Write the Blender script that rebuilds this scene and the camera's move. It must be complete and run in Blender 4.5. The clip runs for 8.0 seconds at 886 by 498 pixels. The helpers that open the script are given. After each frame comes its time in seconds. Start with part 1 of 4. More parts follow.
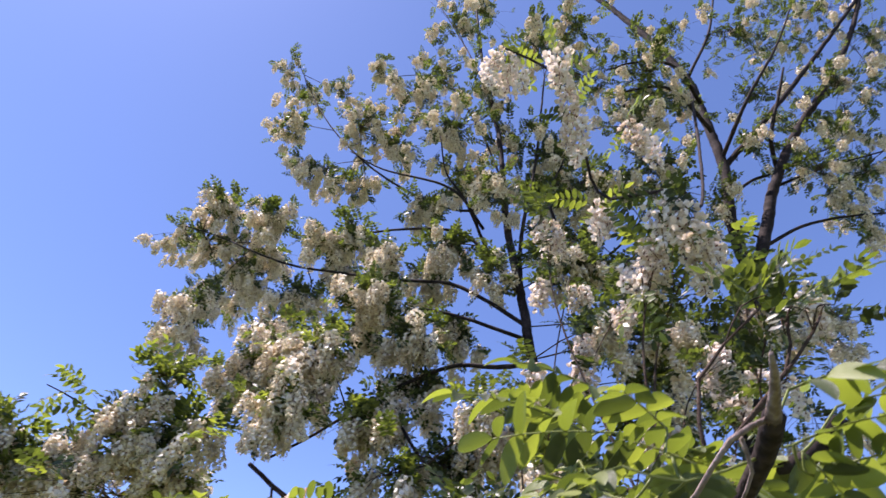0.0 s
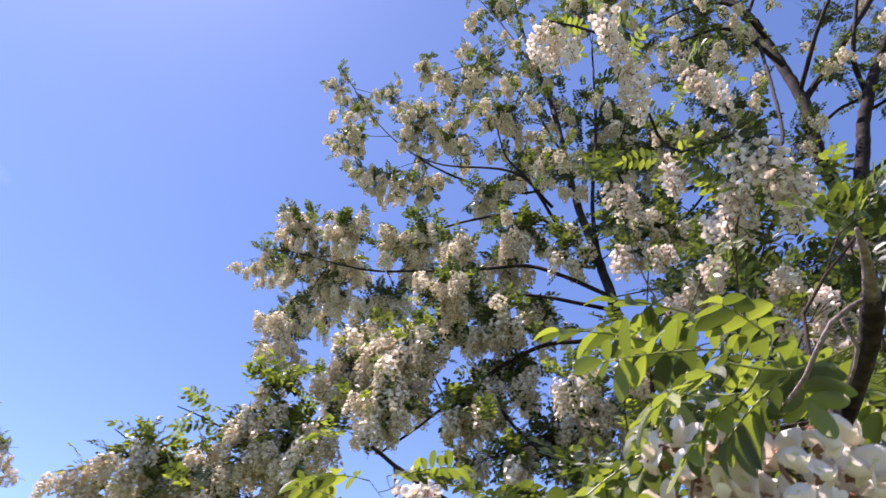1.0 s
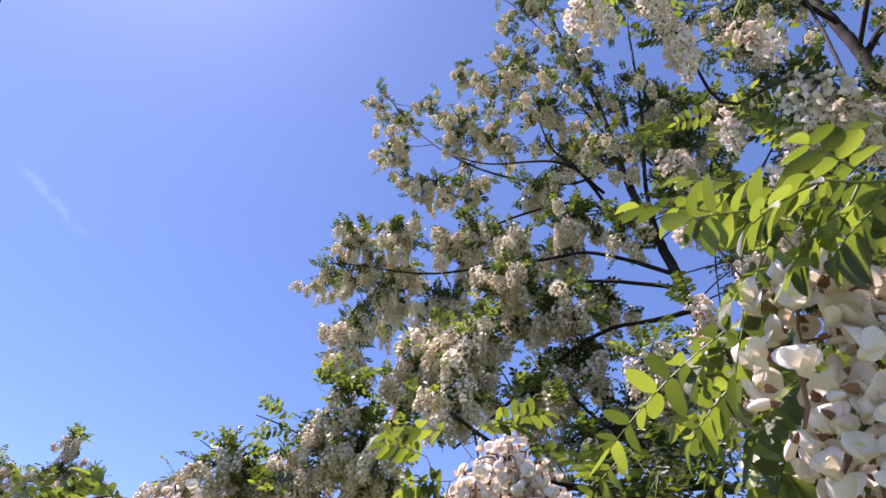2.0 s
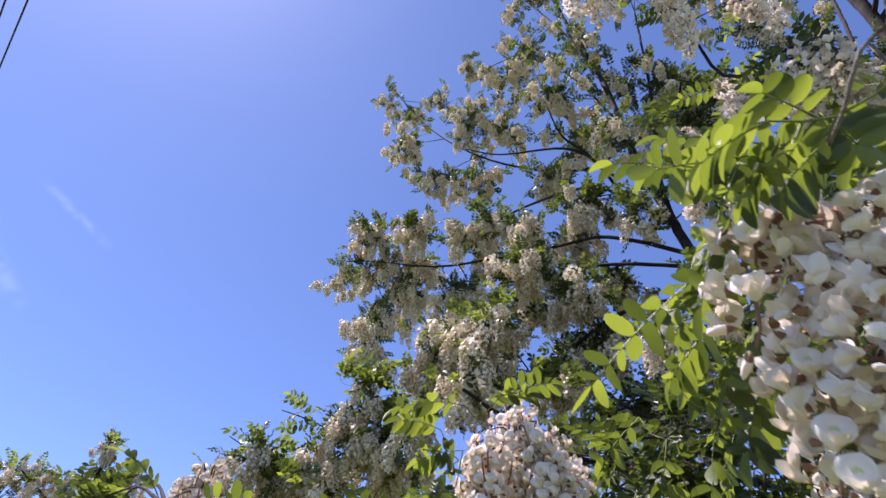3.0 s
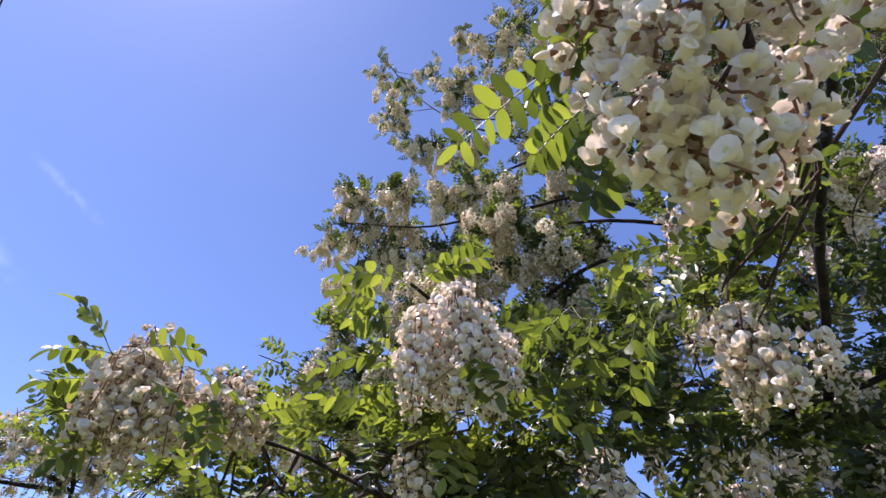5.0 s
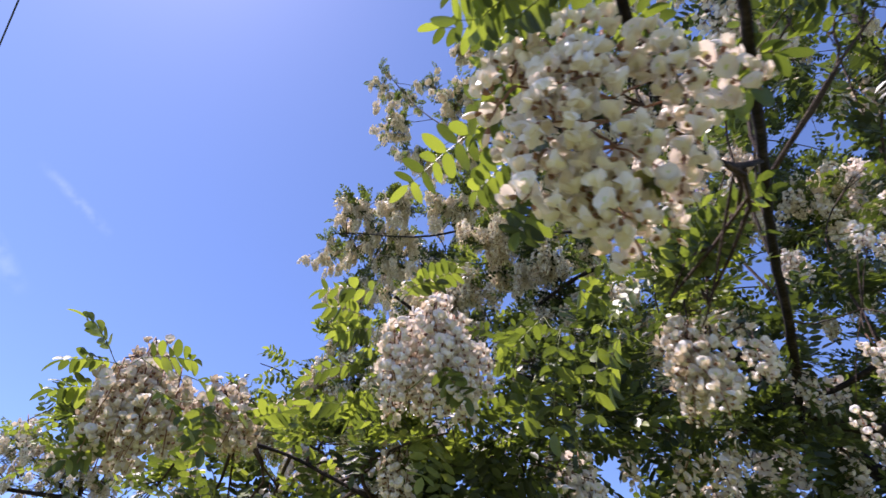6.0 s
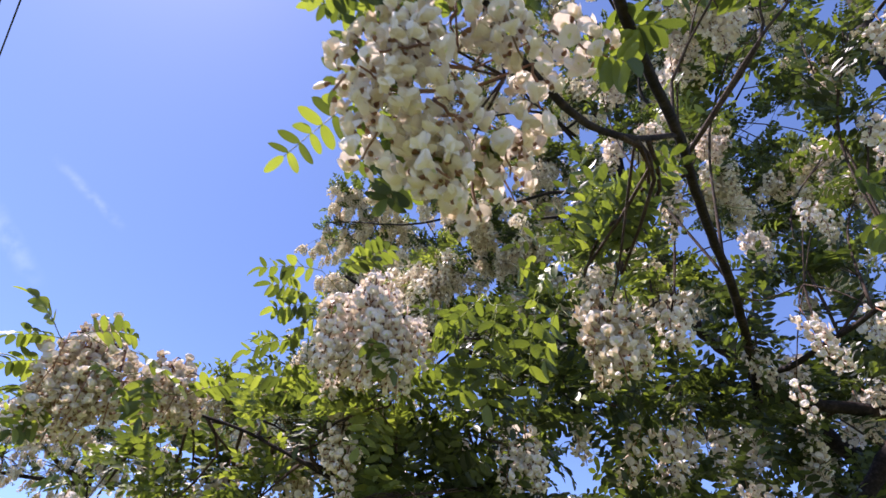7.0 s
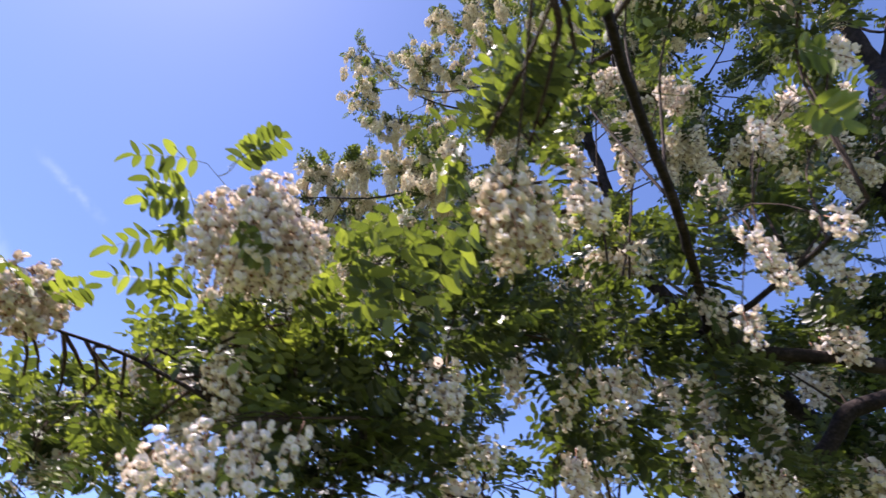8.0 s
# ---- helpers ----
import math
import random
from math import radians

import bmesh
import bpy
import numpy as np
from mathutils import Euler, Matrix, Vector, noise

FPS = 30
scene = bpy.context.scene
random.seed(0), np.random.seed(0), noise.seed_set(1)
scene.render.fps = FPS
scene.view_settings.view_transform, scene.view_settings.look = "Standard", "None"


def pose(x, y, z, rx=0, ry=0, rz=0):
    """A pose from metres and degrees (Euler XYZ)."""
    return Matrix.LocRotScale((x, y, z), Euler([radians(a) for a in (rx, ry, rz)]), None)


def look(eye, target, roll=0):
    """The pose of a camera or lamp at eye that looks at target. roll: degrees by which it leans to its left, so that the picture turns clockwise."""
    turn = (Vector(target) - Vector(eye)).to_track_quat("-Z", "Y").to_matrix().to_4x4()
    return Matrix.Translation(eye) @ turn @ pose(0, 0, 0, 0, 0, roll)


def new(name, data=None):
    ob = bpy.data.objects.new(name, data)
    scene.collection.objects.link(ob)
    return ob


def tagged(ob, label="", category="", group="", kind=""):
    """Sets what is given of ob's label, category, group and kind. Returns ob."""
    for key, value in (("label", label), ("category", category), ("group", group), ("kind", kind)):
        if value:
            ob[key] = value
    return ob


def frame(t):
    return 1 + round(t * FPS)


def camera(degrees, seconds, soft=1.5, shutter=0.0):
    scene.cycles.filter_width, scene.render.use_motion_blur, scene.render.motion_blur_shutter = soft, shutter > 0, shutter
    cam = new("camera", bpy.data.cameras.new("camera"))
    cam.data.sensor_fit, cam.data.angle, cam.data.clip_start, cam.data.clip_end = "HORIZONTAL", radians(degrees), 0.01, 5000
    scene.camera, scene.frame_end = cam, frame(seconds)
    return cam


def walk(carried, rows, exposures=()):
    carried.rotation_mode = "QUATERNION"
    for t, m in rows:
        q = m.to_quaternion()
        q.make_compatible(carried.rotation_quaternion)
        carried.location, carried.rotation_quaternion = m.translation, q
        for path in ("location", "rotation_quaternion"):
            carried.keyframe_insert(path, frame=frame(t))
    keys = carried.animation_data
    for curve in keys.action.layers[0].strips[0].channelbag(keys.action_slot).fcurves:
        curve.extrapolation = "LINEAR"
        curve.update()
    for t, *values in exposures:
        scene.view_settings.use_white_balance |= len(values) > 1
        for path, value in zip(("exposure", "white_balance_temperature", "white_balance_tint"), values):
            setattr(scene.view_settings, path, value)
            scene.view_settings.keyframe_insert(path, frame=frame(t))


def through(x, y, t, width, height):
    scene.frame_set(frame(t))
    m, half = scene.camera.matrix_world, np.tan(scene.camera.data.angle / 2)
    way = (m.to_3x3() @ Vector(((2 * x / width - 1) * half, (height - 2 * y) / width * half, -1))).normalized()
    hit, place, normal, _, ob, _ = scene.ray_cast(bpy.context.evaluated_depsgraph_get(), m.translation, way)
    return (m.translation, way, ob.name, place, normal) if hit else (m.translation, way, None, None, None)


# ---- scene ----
cam = camera(80.4, 8.0, soft=1.5, shutter=0.35)
walk(cam, [(t, pose(x, y, z, rx, ry, rz)) for t, x, y, z, rx, ry, rz in (
    (0.0, 0.0037, 0.0019, 1.8996, 133.58, -2.39, -23.01),
    (0.5, -0.0034, 0.0066, 1.8731, 133.22, -2.08, -17.68),
    (1.0, -0.0123, -0.0043, 1.8614, 132.48, -1.34, -11.56),
    (1.3, -0.0280, -0.0108, 1.8426, 132.50, -0.50, -8.24),
    (1.5, -0.0376, -0.0066, 1.8423, 132.43, -0.36, -6.86),
    (1.7, -0.0299, 0.0283, 1.8190, 133.48, -0.69, -5.49),
    (2.8, -0.0145, 0.0479, 1.7788, 133.87, -1.18, -1.26),
    (3.0, -0.0035, 0.0358, 1.7644, 133.28, -0.67, -0.66),
    (3.5, 0.0141, 0.0745, 1.7116, 134.42, -1.47, -1.01),
    (4.0, 0.0321, 0.0688, 1.6502, 134.31, -0.59, -0.44),
    (4.5, 0.0427, 0.1184, 1.6437, 134.26, -1.37, -2.17),
    (4.7, 0.0574, 0.1114, 1.6352, 132.73, -1.27, -2.20),
    (5.8, 0.1033, 0.0662, 1.6241, 131.30, -1.93, -1.90),
    (6.0, 0.1162, 0.0455, 1.6017, 132.55, -1.50, -1.47),
    (6.1, 0.1304, 0.0399, 1.5871, 132.80, -1.63, -1.48),
    (6.3, 0.1465, 0.0461, 1.5868, 132.39, -1.00, -1.20),
    (6.5, 0.1601, 0.0443, 1.5802, 133.05, -1.36, -1.44),
    (6.7, 0.1948, 0.0352, 1.5582, 132.35, -2.07, -0.71),
    (7.0, 0.2296, 0.0422, 1.5766, 131.50, -1.84, -0.42),
    (7.2, 0.2395, 0.0716, 1.5547, 131.29, -2.25, -0.82),
    (7.5, 0.2526, 0.1496, 1.5798, 131.23, -0.95, -0.44),
    (8.0, 0.3517, 0.2080, 1.5311, 131.68, -1.69, -2.18)
)], exposures=[(0.0, 1.15, 6280, 30), (1.0, 1.23, 6350, 30), (1.7, 1.17, 6300, 30), (3.0, 0.93, 6080, 30), (4.5, 0.98, 6150, 30), (6.0, 1.07, 6200, 30), (8.0, 1.22, 6300, 30)])

# ---- sky, sun ----
SUN_ELEVATION, SUN_TURN = radians(68.0), radians(-75.0)   # turn: clockwise from +y, seen from above
world = bpy.data.worlds.new("sky")
world.use_nodes = True
scene.world = world
wn, wl = world.node_tree.nodes, world.node_tree.links
sky = wn.new("ShaderNodeTexSky")
sky.sky_type, sky.sun_disc = "NISHITA", False
sky.sun_elevation, sky.sun_rotation = SUN_ELEVATION, SUN_TURN
sky.altitude, sky.air_density, sky.dust_density, sky.ozone_density = 600, 0.66, 0.3, 5.4
# two thin streaks of high cloud
coord = wn.new("ShaderNodeTexCoord")
fluff = wn.new("ShaderNodeTexNoise")
fluff.inputs["Scale"].default_value, fluff.inputs["Detail"].default_value = 45, 5
wl.new(coord.outputs["Generated"], fluff.inputs["Vector"])


def sky_math(op, a, b):
    n = wn.new("ShaderNodeMath")
    n.operation = op
    for s, v in zip(n.inputs, (a, b)):
        if isinstance(v, (int, float)):
            s.default_value = v
        else:
            wl.new(v, s)
    return n.outputs[0]


def sky_dot(v):
    n = wn.new("ShaderNodeVectorMath")
    n.operation = "DOT_PRODUCT"
    wl.new(coord.outputs["Generated"], n.inputs[0])
    n.inputs[1].default_value = v
    return n.outputs["Value"]


def sky_fade(value, low, high):
    n = wn.new("ShaderNodeMapRange")
    n.interpolation_type = "SMOOTHSTEP"
    wl.new(value, n.inputs["Value"])
    n.inputs["From Min"].default_value, n.inputs["From Max"].default_value = low, high
    return n.outputs["Result"]


cover = 0.0
for one, two, wide in (((-0.599, 0.521, 0.608), (-0.542, 0.611, 0.578), 0.012), ((-0.679, 0.488, 0.549), (-0.622, 0.632, 0.462), 0.020)):
    one, two = Vector(one), Vector(two)
    mid, across = (one + two).normalized(), one.cross(two).normalized()
    inside = sky_math("MULTIPLY", sky_fade(sky_math("ABSOLUTE", sky_dot(across), 0), wide, 0.0), sky_fade(sky_dot(mid), (one.dot(mid) - 0.0015), 1.0))
    cover = sky_math("ADD", cover, inside)
cover = sky_math("MULTIPLY", cover, sky_fade(fluff.outputs["Fac"], 0.3, 0.75))
cover = sky_math("MULTIPLY", cover, 0.055)
veil = wn.new("ShaderNodeMix")
veil.data_type = "RGBA"
wl.new(cover, veil.inputs["Factor"])
wl.new(sky.outputs["Color"], veil.inputs["A"])
veil.inputs["B"].default_value = (9.0, 9.5, 10.5, 1)
wl.new(veil.outputs["Result"], wn["Background"].inputs["Color"])
wn["Background"].inputs["Strength"].default_value = 0.135

sun_lamp = new("sun", bpy.data.lights.new("sun", "SUN"))
sun_lamp.data.energy, sun_lamp.data.angle, sun_lamp.data.color = 5.0, radians(0.5), (1.0, 0.95, 0.87)
sun_from = Vector((math.sin(SUN_TURN) * math.cos(SUN_ELEVATION), math.cos(SUN_TURN) * math.cos(SUN_ELEVATION), math.sin(SUN_ELEVATION)))
sun_lamp.matrix_world = look(sun_from * 30, (0, 0, 0))


# ---- materials ----
def material(name, rough=0.6, spec=0.3):
    m = bpy.data.materials.new(name)
    m.use_nodes = True
    b = m.node_tree.nodes["Principled BSDF"]
    b.inputs["Roughness"].default_value, b.inputs["Specular IOR Level"].default_value = rough, spec
    return m, m.node_tree.nodes, m.node_tree.links, b


def colour_ramp(nodes, stops):
    r = nodes.new("ShaderNodeValToRGB")
    while len(r.color_ramp.elements) < len(stops):
        r.color_ramp.elements.new(0.5)
    for e, (at, c) in zip(r.color_ramp.elements, stops):
        e.position, e.color = at, (*c, 1)
    return r


def noise_tex(nodes, links, scale, detail=4, kind="Object"):
    c, n = nodes.new("ShaderNodeTexCoord"), nodes.new("ShaderNodeTexNoise")
    n.inputs["Scale"].default_value, n.inputs["Detail"].default_value = scale, detail
    links.new(c.outputs[kind], n.inputs["Vector"])
    return n


def thin(name, stops, through, amount, rough, spec, grain=160, bump=0.25):
    """A leaf or petal: colour varies piece by piece and in fine mottling; light shines through it."""
    m, n, l, b = material(name, rough, spec)
    ob, geo, add = n.new("ShaderNodeObjectInfo"), n.new("ShaderNodeNewGeometry"), n.new("ShaderNodeMath")
    l.new(ob.outputs["Random"], add.inputs[0])
    l.new(geo.outputs["Random Per Island"], add.inputs[1])
    mott = noise_tex(n, l, grain)
    s = n.new("ShaderNodeMath")
    s.operation = "MULTIPLY_ADD"
    s.inputs[1].default_value, s.inputs[2].default_value = 0.35, -0.17
    l.new(mott.outputs["Fac"], s.inputs[0])
    half = n.new("ShaderNodeMath")
    half.operation = "MULTIPLY_ADD"
    half.inputs[1].default_value = 0.5
    l.new(add.outputs[0], half.inputs[0])
    l.new(s.outputs[0], half.inputs[2])
    r = colour_ramp(n, stops)
    l.new(half.outputs[0], r.inputs["Fac"])
    l.new(r.outputs["Color"], b.inputs["Base Color"])
    t, mix, tint = n.new("ShaderNodeBsdfTranslucent"), n.new("ShaderNodeMixShader"), n.new("ShaderNodeMix")
    tint.data_type, tint.blend_type = "RGBA", "MULTIPLY"
    tint.inputs["Factor"].default_value = 1
    l.new(r.outputs["Color"], tint.inputs["A"])
    tint.inputs["B"].default_value = (*through, 1)
    l.new(tint.outputs["Result"], t.inputs["Color"])
    mix.inputs["Fac"].default_value = amount
    l.new(b.outputs[0], mix.inputs[1])
    l.new(t.outputs[0], mix.inputs[2])
    l.new(mix.outputs[0], n["Material Output"].inputs["Surface"])
    bp = n.new("ShaderNodeBump")
    bp.inputs["Strength"].default_value, bp.inputs["Distance"].default_value = bump, 0.002
    l.new(mott.outputs["Fac"], bp.inputs["Height"])
    l.new(bp.outputs["Normal"], b.inputs["Normal"])
    return m


LEAF = thin("locust_leaf", [(0.22, (0.028, 0.038, 0.019)), (0.43, (0.072, 0.092, 0.033)), (0.60, (0.125, 0.152, 0.046)), (0.80, (0.22, 0.245, 0.075))],
            (1.85, 2.0, 0.55), 0.37, 0.42, 0.5)
PETAL = thin("locust_petal", [(0.0, (0.62, 0.49, 0.36)), (0.3, (0.81, 0.72, 0.61)), (0.55, (0.89, 0.82, 0.745)), (1.0, (0.94, 0.895, 0.85))], (1.0, 0.92, 0.83), 0.3, 0.5, 0.3, 260, 0.3)
# browner petals: old bloom on the left, shade put into the colour elsewhere
FADED_SHADED = thin("faded_shaded_petal", [(0.0, (0.36, 0.27, 0.18)), (0.35, (0.62, 0.53, 0.41)), (0.6, (0.76, 0.69, 0.58)), (1.0, (0.87, 0.83, 0.76))], (1.0, 0.92, 0.8), 0.28, 0.6, 0.2, 260, 0.4)
AGED = thin("aged_petal", [(0.0, (0.54, 0.42, 0.27)), (0.35, (0.76, 0.67, 0.51)), (0.6, (0.86, 0.79, 0.65)), (1.0, (0.92, 0.87, 0.76))], (1.0, 0.93, 0.78), 0.28, 0.6, 0.2, 260, 0.4)
SPOT = thin("petal_spot", [(0.0, (0.62, 0.64, 0.25)), (1.0, (0.76, 0.76, 0.45))], (1, 1, 0.8), 0.3, 0.6, 0.2)
CALYX = thin("locust_calyx", [(0.0, (0.17, 0.075, 0.05)), (0.6, (0.30, 0.16, 0.10)), (1.0, (0.36, 0.28, 0.15))], (1, 0.8, 0.6), 0.15, 0.6, 0.2)


def bark_material(name, dark, mid, pale, scale):
    m, n, l, b = material(name, 0.85, 0.15)
    a, f = noise_tex(n, l, scale, 6), noise_tex(n, l, scale * 7, 5)
    mx = n.new("ShaderNodeMath")
    mx.operation = "MULTIPLY_ADD"
    mx.inputs[1].default_value = 0.5
    l.new(f.outputs["Fac"], mx.inputs[0])
    hf = n.new("ShaderNodeMath")
    hf.operation = "MULTIPLY"
    hf.inputs[1].default_value = 0.55
    l.new(a.outputs["Fac"], hf.inputs[0])
    l.new(hf.outputs[0], mx.inputs[2])
    r = colour_ramp(n, [(0.36, dark), (0.52, mid), (0.68, pale)])
    l.new(mx.outputs[0], r.inputs["Fac"])
    l.new(r.outputs["Color"], b.inputs["Base Color"])
    bp = n.new("ShaderNodeBump")
    bp.inputs["Strength"].default_value, bp.inputs["Distance"].default_value = 0.8, 0.006
    l.new(mx.outputs[0], bp.inputs["Height"])
    l.new(bp.outputs["Normal"], b.inputs["Normal"])
    return m


BARK = bark_material("locust_bark", (0.010, 0.007, 0.006), (0.021, 0.015, 0.013), (0.055, 0.040, 0.035), 22)
TWIG = bark_material("twig_bark", (0.022, 0.014, 0.010), (0.055, 0.035, 0.026), (0.12, 0.085, 0.06), 60)
PALE_TWIG = bark_material("pale_twig_bark", (0.09, 0.065, 0.055), (0.20, 0.155, 0.135), (0.34, 0.29, 0.265), 50)
STALK = thin("leaf_stalk", [(0.0, (0.10, 0.13, 0.03)), (1.0, (0.22, 0.24, 0.07))], (1, 1, 0.6), 0.15, 0.5, 0.3)

CABLE, cn, cl, cb = material("cable_rubber", 0.6, 0.3)
cnoise = noise_tex(cn, cl, 6)
cramp = colour_ramp(cn, [(0.3, (0.02, 0.022, 0.026)), (0.7, (0.045, 0.045, 0.05))])
cl.new(cnoise.outputs["Fac"], cramp.inputs["Fac"])
cl.new(cramp.outputs["Color"], cb.inputs["Base Color"])

GRASS, gn, gl, gb = material("meadow", 0.95, 0.1)
ga = noise_tex(gn, gl, 1.3, 8)
gramp = colour_ramp(gn, [(0.3, (0.05, 0.075, 0.02)), (0.5, (0.085, 0.11, 0.03)), (0.7, (0.17, 0.15, 0.08))])
gl.new(ga.outputs["Fac"], gramp.inputs["Fac"])
gl.new(gramp.outputs["Color"], gb.inputs["Base Color"])


# ---- building blocks ----
class Geo:
    """Vertices, faces and material slots of one mesh in the making."""

    def __init__(self):
        self.v, self.f, self.m = [], [], []

    def add(self, verts, faces, slot=0, place=None):
        k = len(self.v)
        self.v += [tuple(place @ Vector(p)) for p in verts] if place else [tuple(p) for p in verts]
        self.f += [tuple(i + k for i in f) for f in faces]
        self.m += [slot] * len(faces)

    def merge(self, other, place):
        k = len(self.v)
        self.v += [tuple(place @ Vector(p)) for p in other.v]
        self.f += [tuple(i + k for i in f) for f in other.f]
        self.m += other.m

    def mesh(self, name, mats, smooth=True):
        me = bpy.data.meshes.new(name)
        me.from_pydata(self.v, [], self.f)
        for m in mats:
            me.materials.append(m)
        me.polygons.foreach_set("material_index", self.m)
        me.polygons.foreach_set("use_smooth", [smooth] * len(self.f))
        me.update()
        return me


def thing(name, at, label, category, group=""):
    ob = new(name)
    ob.location = at
    ob.empty_display_size = 0.2
    return tagged(ob, label, category, group)


def part(name, mesh, owner, place=None, label="", kind=""):
    """A mesh as a part of owner; place is in the world where owner is a thing, else in owner's own space."""
    ob = new(name, mesh)
    ob.parent = owner
    m = place or Matrix()
    ob.matrix_basis = Matrix.Translation(-owner.location) @ m if owner.type == "EMPTY" else m
    return tagged(ob, label, "", "", kind)


def curve_points(pts, step):
    """Points along a smooth curve through pts."""
    p = [Vector(q) for q in pts]
    p = [p[0] * 2 - p[1], *p, p[-1] * 2 - p[-2]]
    out = []
    for a, b, c, d in zip(p, p[1:], p[2:], p[3:]):
        n = max(2, int((c - b).length / step))
        for i in range(n):
            t = i / n
            out.append(0.5 * (2 * b + (c - a) * t + (2 * a - 5 * b + 4 * c - d) * t * t + (3 * b - a - 3 * c + d) * t ** 3))
    return out + [p[-2]]


def tube(geo, pts, r0, r1, sides=6, rough=0.12, slot=0, rng=random):
    n, ring, up = len(pts), [], Vector((0.31, 0.2, 0.93))
    k = len(geo.v)
    for i, p in enumerate(pts):
        d = (pts[min(i + 1, n - 1)] - pts[max(i - 1, 0)])
        d = d.normalized() if d.length > 1e-9 else Vector((0, 0, 1))
        u = d.cross(up)
        u = u.normalized() if u.length > 1e-3 else Vector((1, 0, 0))
        up = u.cross(d)
        r = (r0 + (r1 - r0) * i / max(1, n - 1)) * (1 + rng.uniform(-rough, rough))
        for s in range(sides):
            a = 2 * math.pi * s / sides
            geo.v.append(tuple(p + (u * math.cos(a) + up * math.sin(a)) * r * (1 + rng.uniform(-rough, rough) * 0.5)))
    for i in range(n - 1):
        for s in range(sides):
            a, b = k + i * sides + s, k + i * sides + (s + 1) % sides
            geo.f.append((a, b, b + sides, a + sides))
            geo.m.append(slot)
    for row, order in ((k, -1), (k + (n - 1) * sides, 1)):
        geo.f.append(tuple(range(row, row + sides))[::order])
        geo.m.append(slot)


def limb(owner, name, pts, r0, r1, mat=None, label="", sides=9, step=0.05, seed=0):
    rng = random.Random(seed * 17 + len(pts))
    line = curve_points(pts, step)
    wob = min(0.1 * r0, 0.006)
    line = [p + Vector((rng.uniform(-wob, wob), rng.uniform(-wob, wob), rng.uniform(-wob, wob))) if 0 < i < len(line) - 1 else p for i, p in enumerate(line)]
    g = Geo()
    tube(g, line, r0, r1, sides, 0.035, 0, rng)
    part(name, g.mesh(name, [mat or BARK]), owner, None, label)
    return line


def leaflet(detail, length, width, rng):
    """One oval leaflet along +x, folded a little along its midrib."""
    g = Geo()
    table = {2: [(0, .12), (.5, 1), (1, .08)], 3: [(0, .15), (.3, .9), (.7, .92), (1, .12)], 4: [(0, .15), (.18, .74), (.5, 1), (.82, .78), (1, .16)],
             5: [(0, .1), (.07, .46), (.18, .78), (.36, .97), (.56, 1), (.76, .86), (.89, .6), (.97, .27), (1, .04)]}[detail]
    fold, bend, twist = rng.uniform(0.05, 0.4), rng.uniform(-0.22, 0.14), rng.uniform(-0.35, 0.35)
    if detail == 5:
        fold, bend, twist = rng.uniform(0.12, 0.55), rng.uniform(-0.42, 0.08), rng.uniform(-0.5, 0.5)
    vs = []
    for t, w in table:
        z = bend * length * t * t
        for side in (-1, 0, 1):
            y = side * w * width / 2
            vs.append((t * length, y, z + abs(y) * fold + y * twist * t))
    fs = []
    for i in range(len(table) - 1):
        for s in (0, 1):
            a = i * 3 + s
            fs.append((a, a + 1, a + 4, a + 3))
    g.add(vs, fs)
    return g


def rachis_point(t, length, droop):
    return Vector((length * t * (1 - 0.12 * abs(droop) * t), 0, -droop * length * t * t * 0.6))


def leaf_places(pairs, length, droop, rng):
    """Where the leaflets of one compound leaf sit, with their sizes."""
    out = []
    for i in range(pairs):
        t = 0.2 + 0.76 * i / max(1, pairs - 1)
        p = rachis_point(t, length, droop)
        size = (0.78 + 0.34 * math.sin(math.pi * min(1, (i + 0.8) / pairs))) * rng.uniform(0.88, 1.12)
        for side in (1, -1):
            turn = Euler((rng.uniform(-0.45, 0.45), rng.uniform(-0.15, 0.35), side * rng.uniform(1.1, 1.4))).to_matrix().to_4x4()
            out.append((Matrix.Translation(p) @ turn, size))
    p = rachis_point(1, length, droop)
    out.append((Matrix.Translation(p) @ Euler((rng.uniform(-.3, .3), 0.3 + droop * .6, 0)).to_matrix().to_4x4(), 1.0))
    return out


def rachis(g, length, droop, radius, slot, steps=5):
    tube(g, [rachis_point(i / steps, length, droop) for i in range(steps + 1)], radius, radius * 0.5, 3, 0.05, slot)


def leaf_mesh(seed, pairs, length, size, detail, radius=0.0009, plump=(0.4, 0.54)):
    rng = random.Random(seed)
    g, droop = Geo(), rng.uniform(0.1, 0.75)
    rachis(g, length, droop, radius, 1, 2 if detail == 2 else 4)
    for m, s in leaf_places(pairs, length, droop, rng):
        g.merge(leaflet(detail, size * s, size * s * rng.uniform(*plump), rng), m)
    return g.mesh("leaf", [LEAF, STALK])


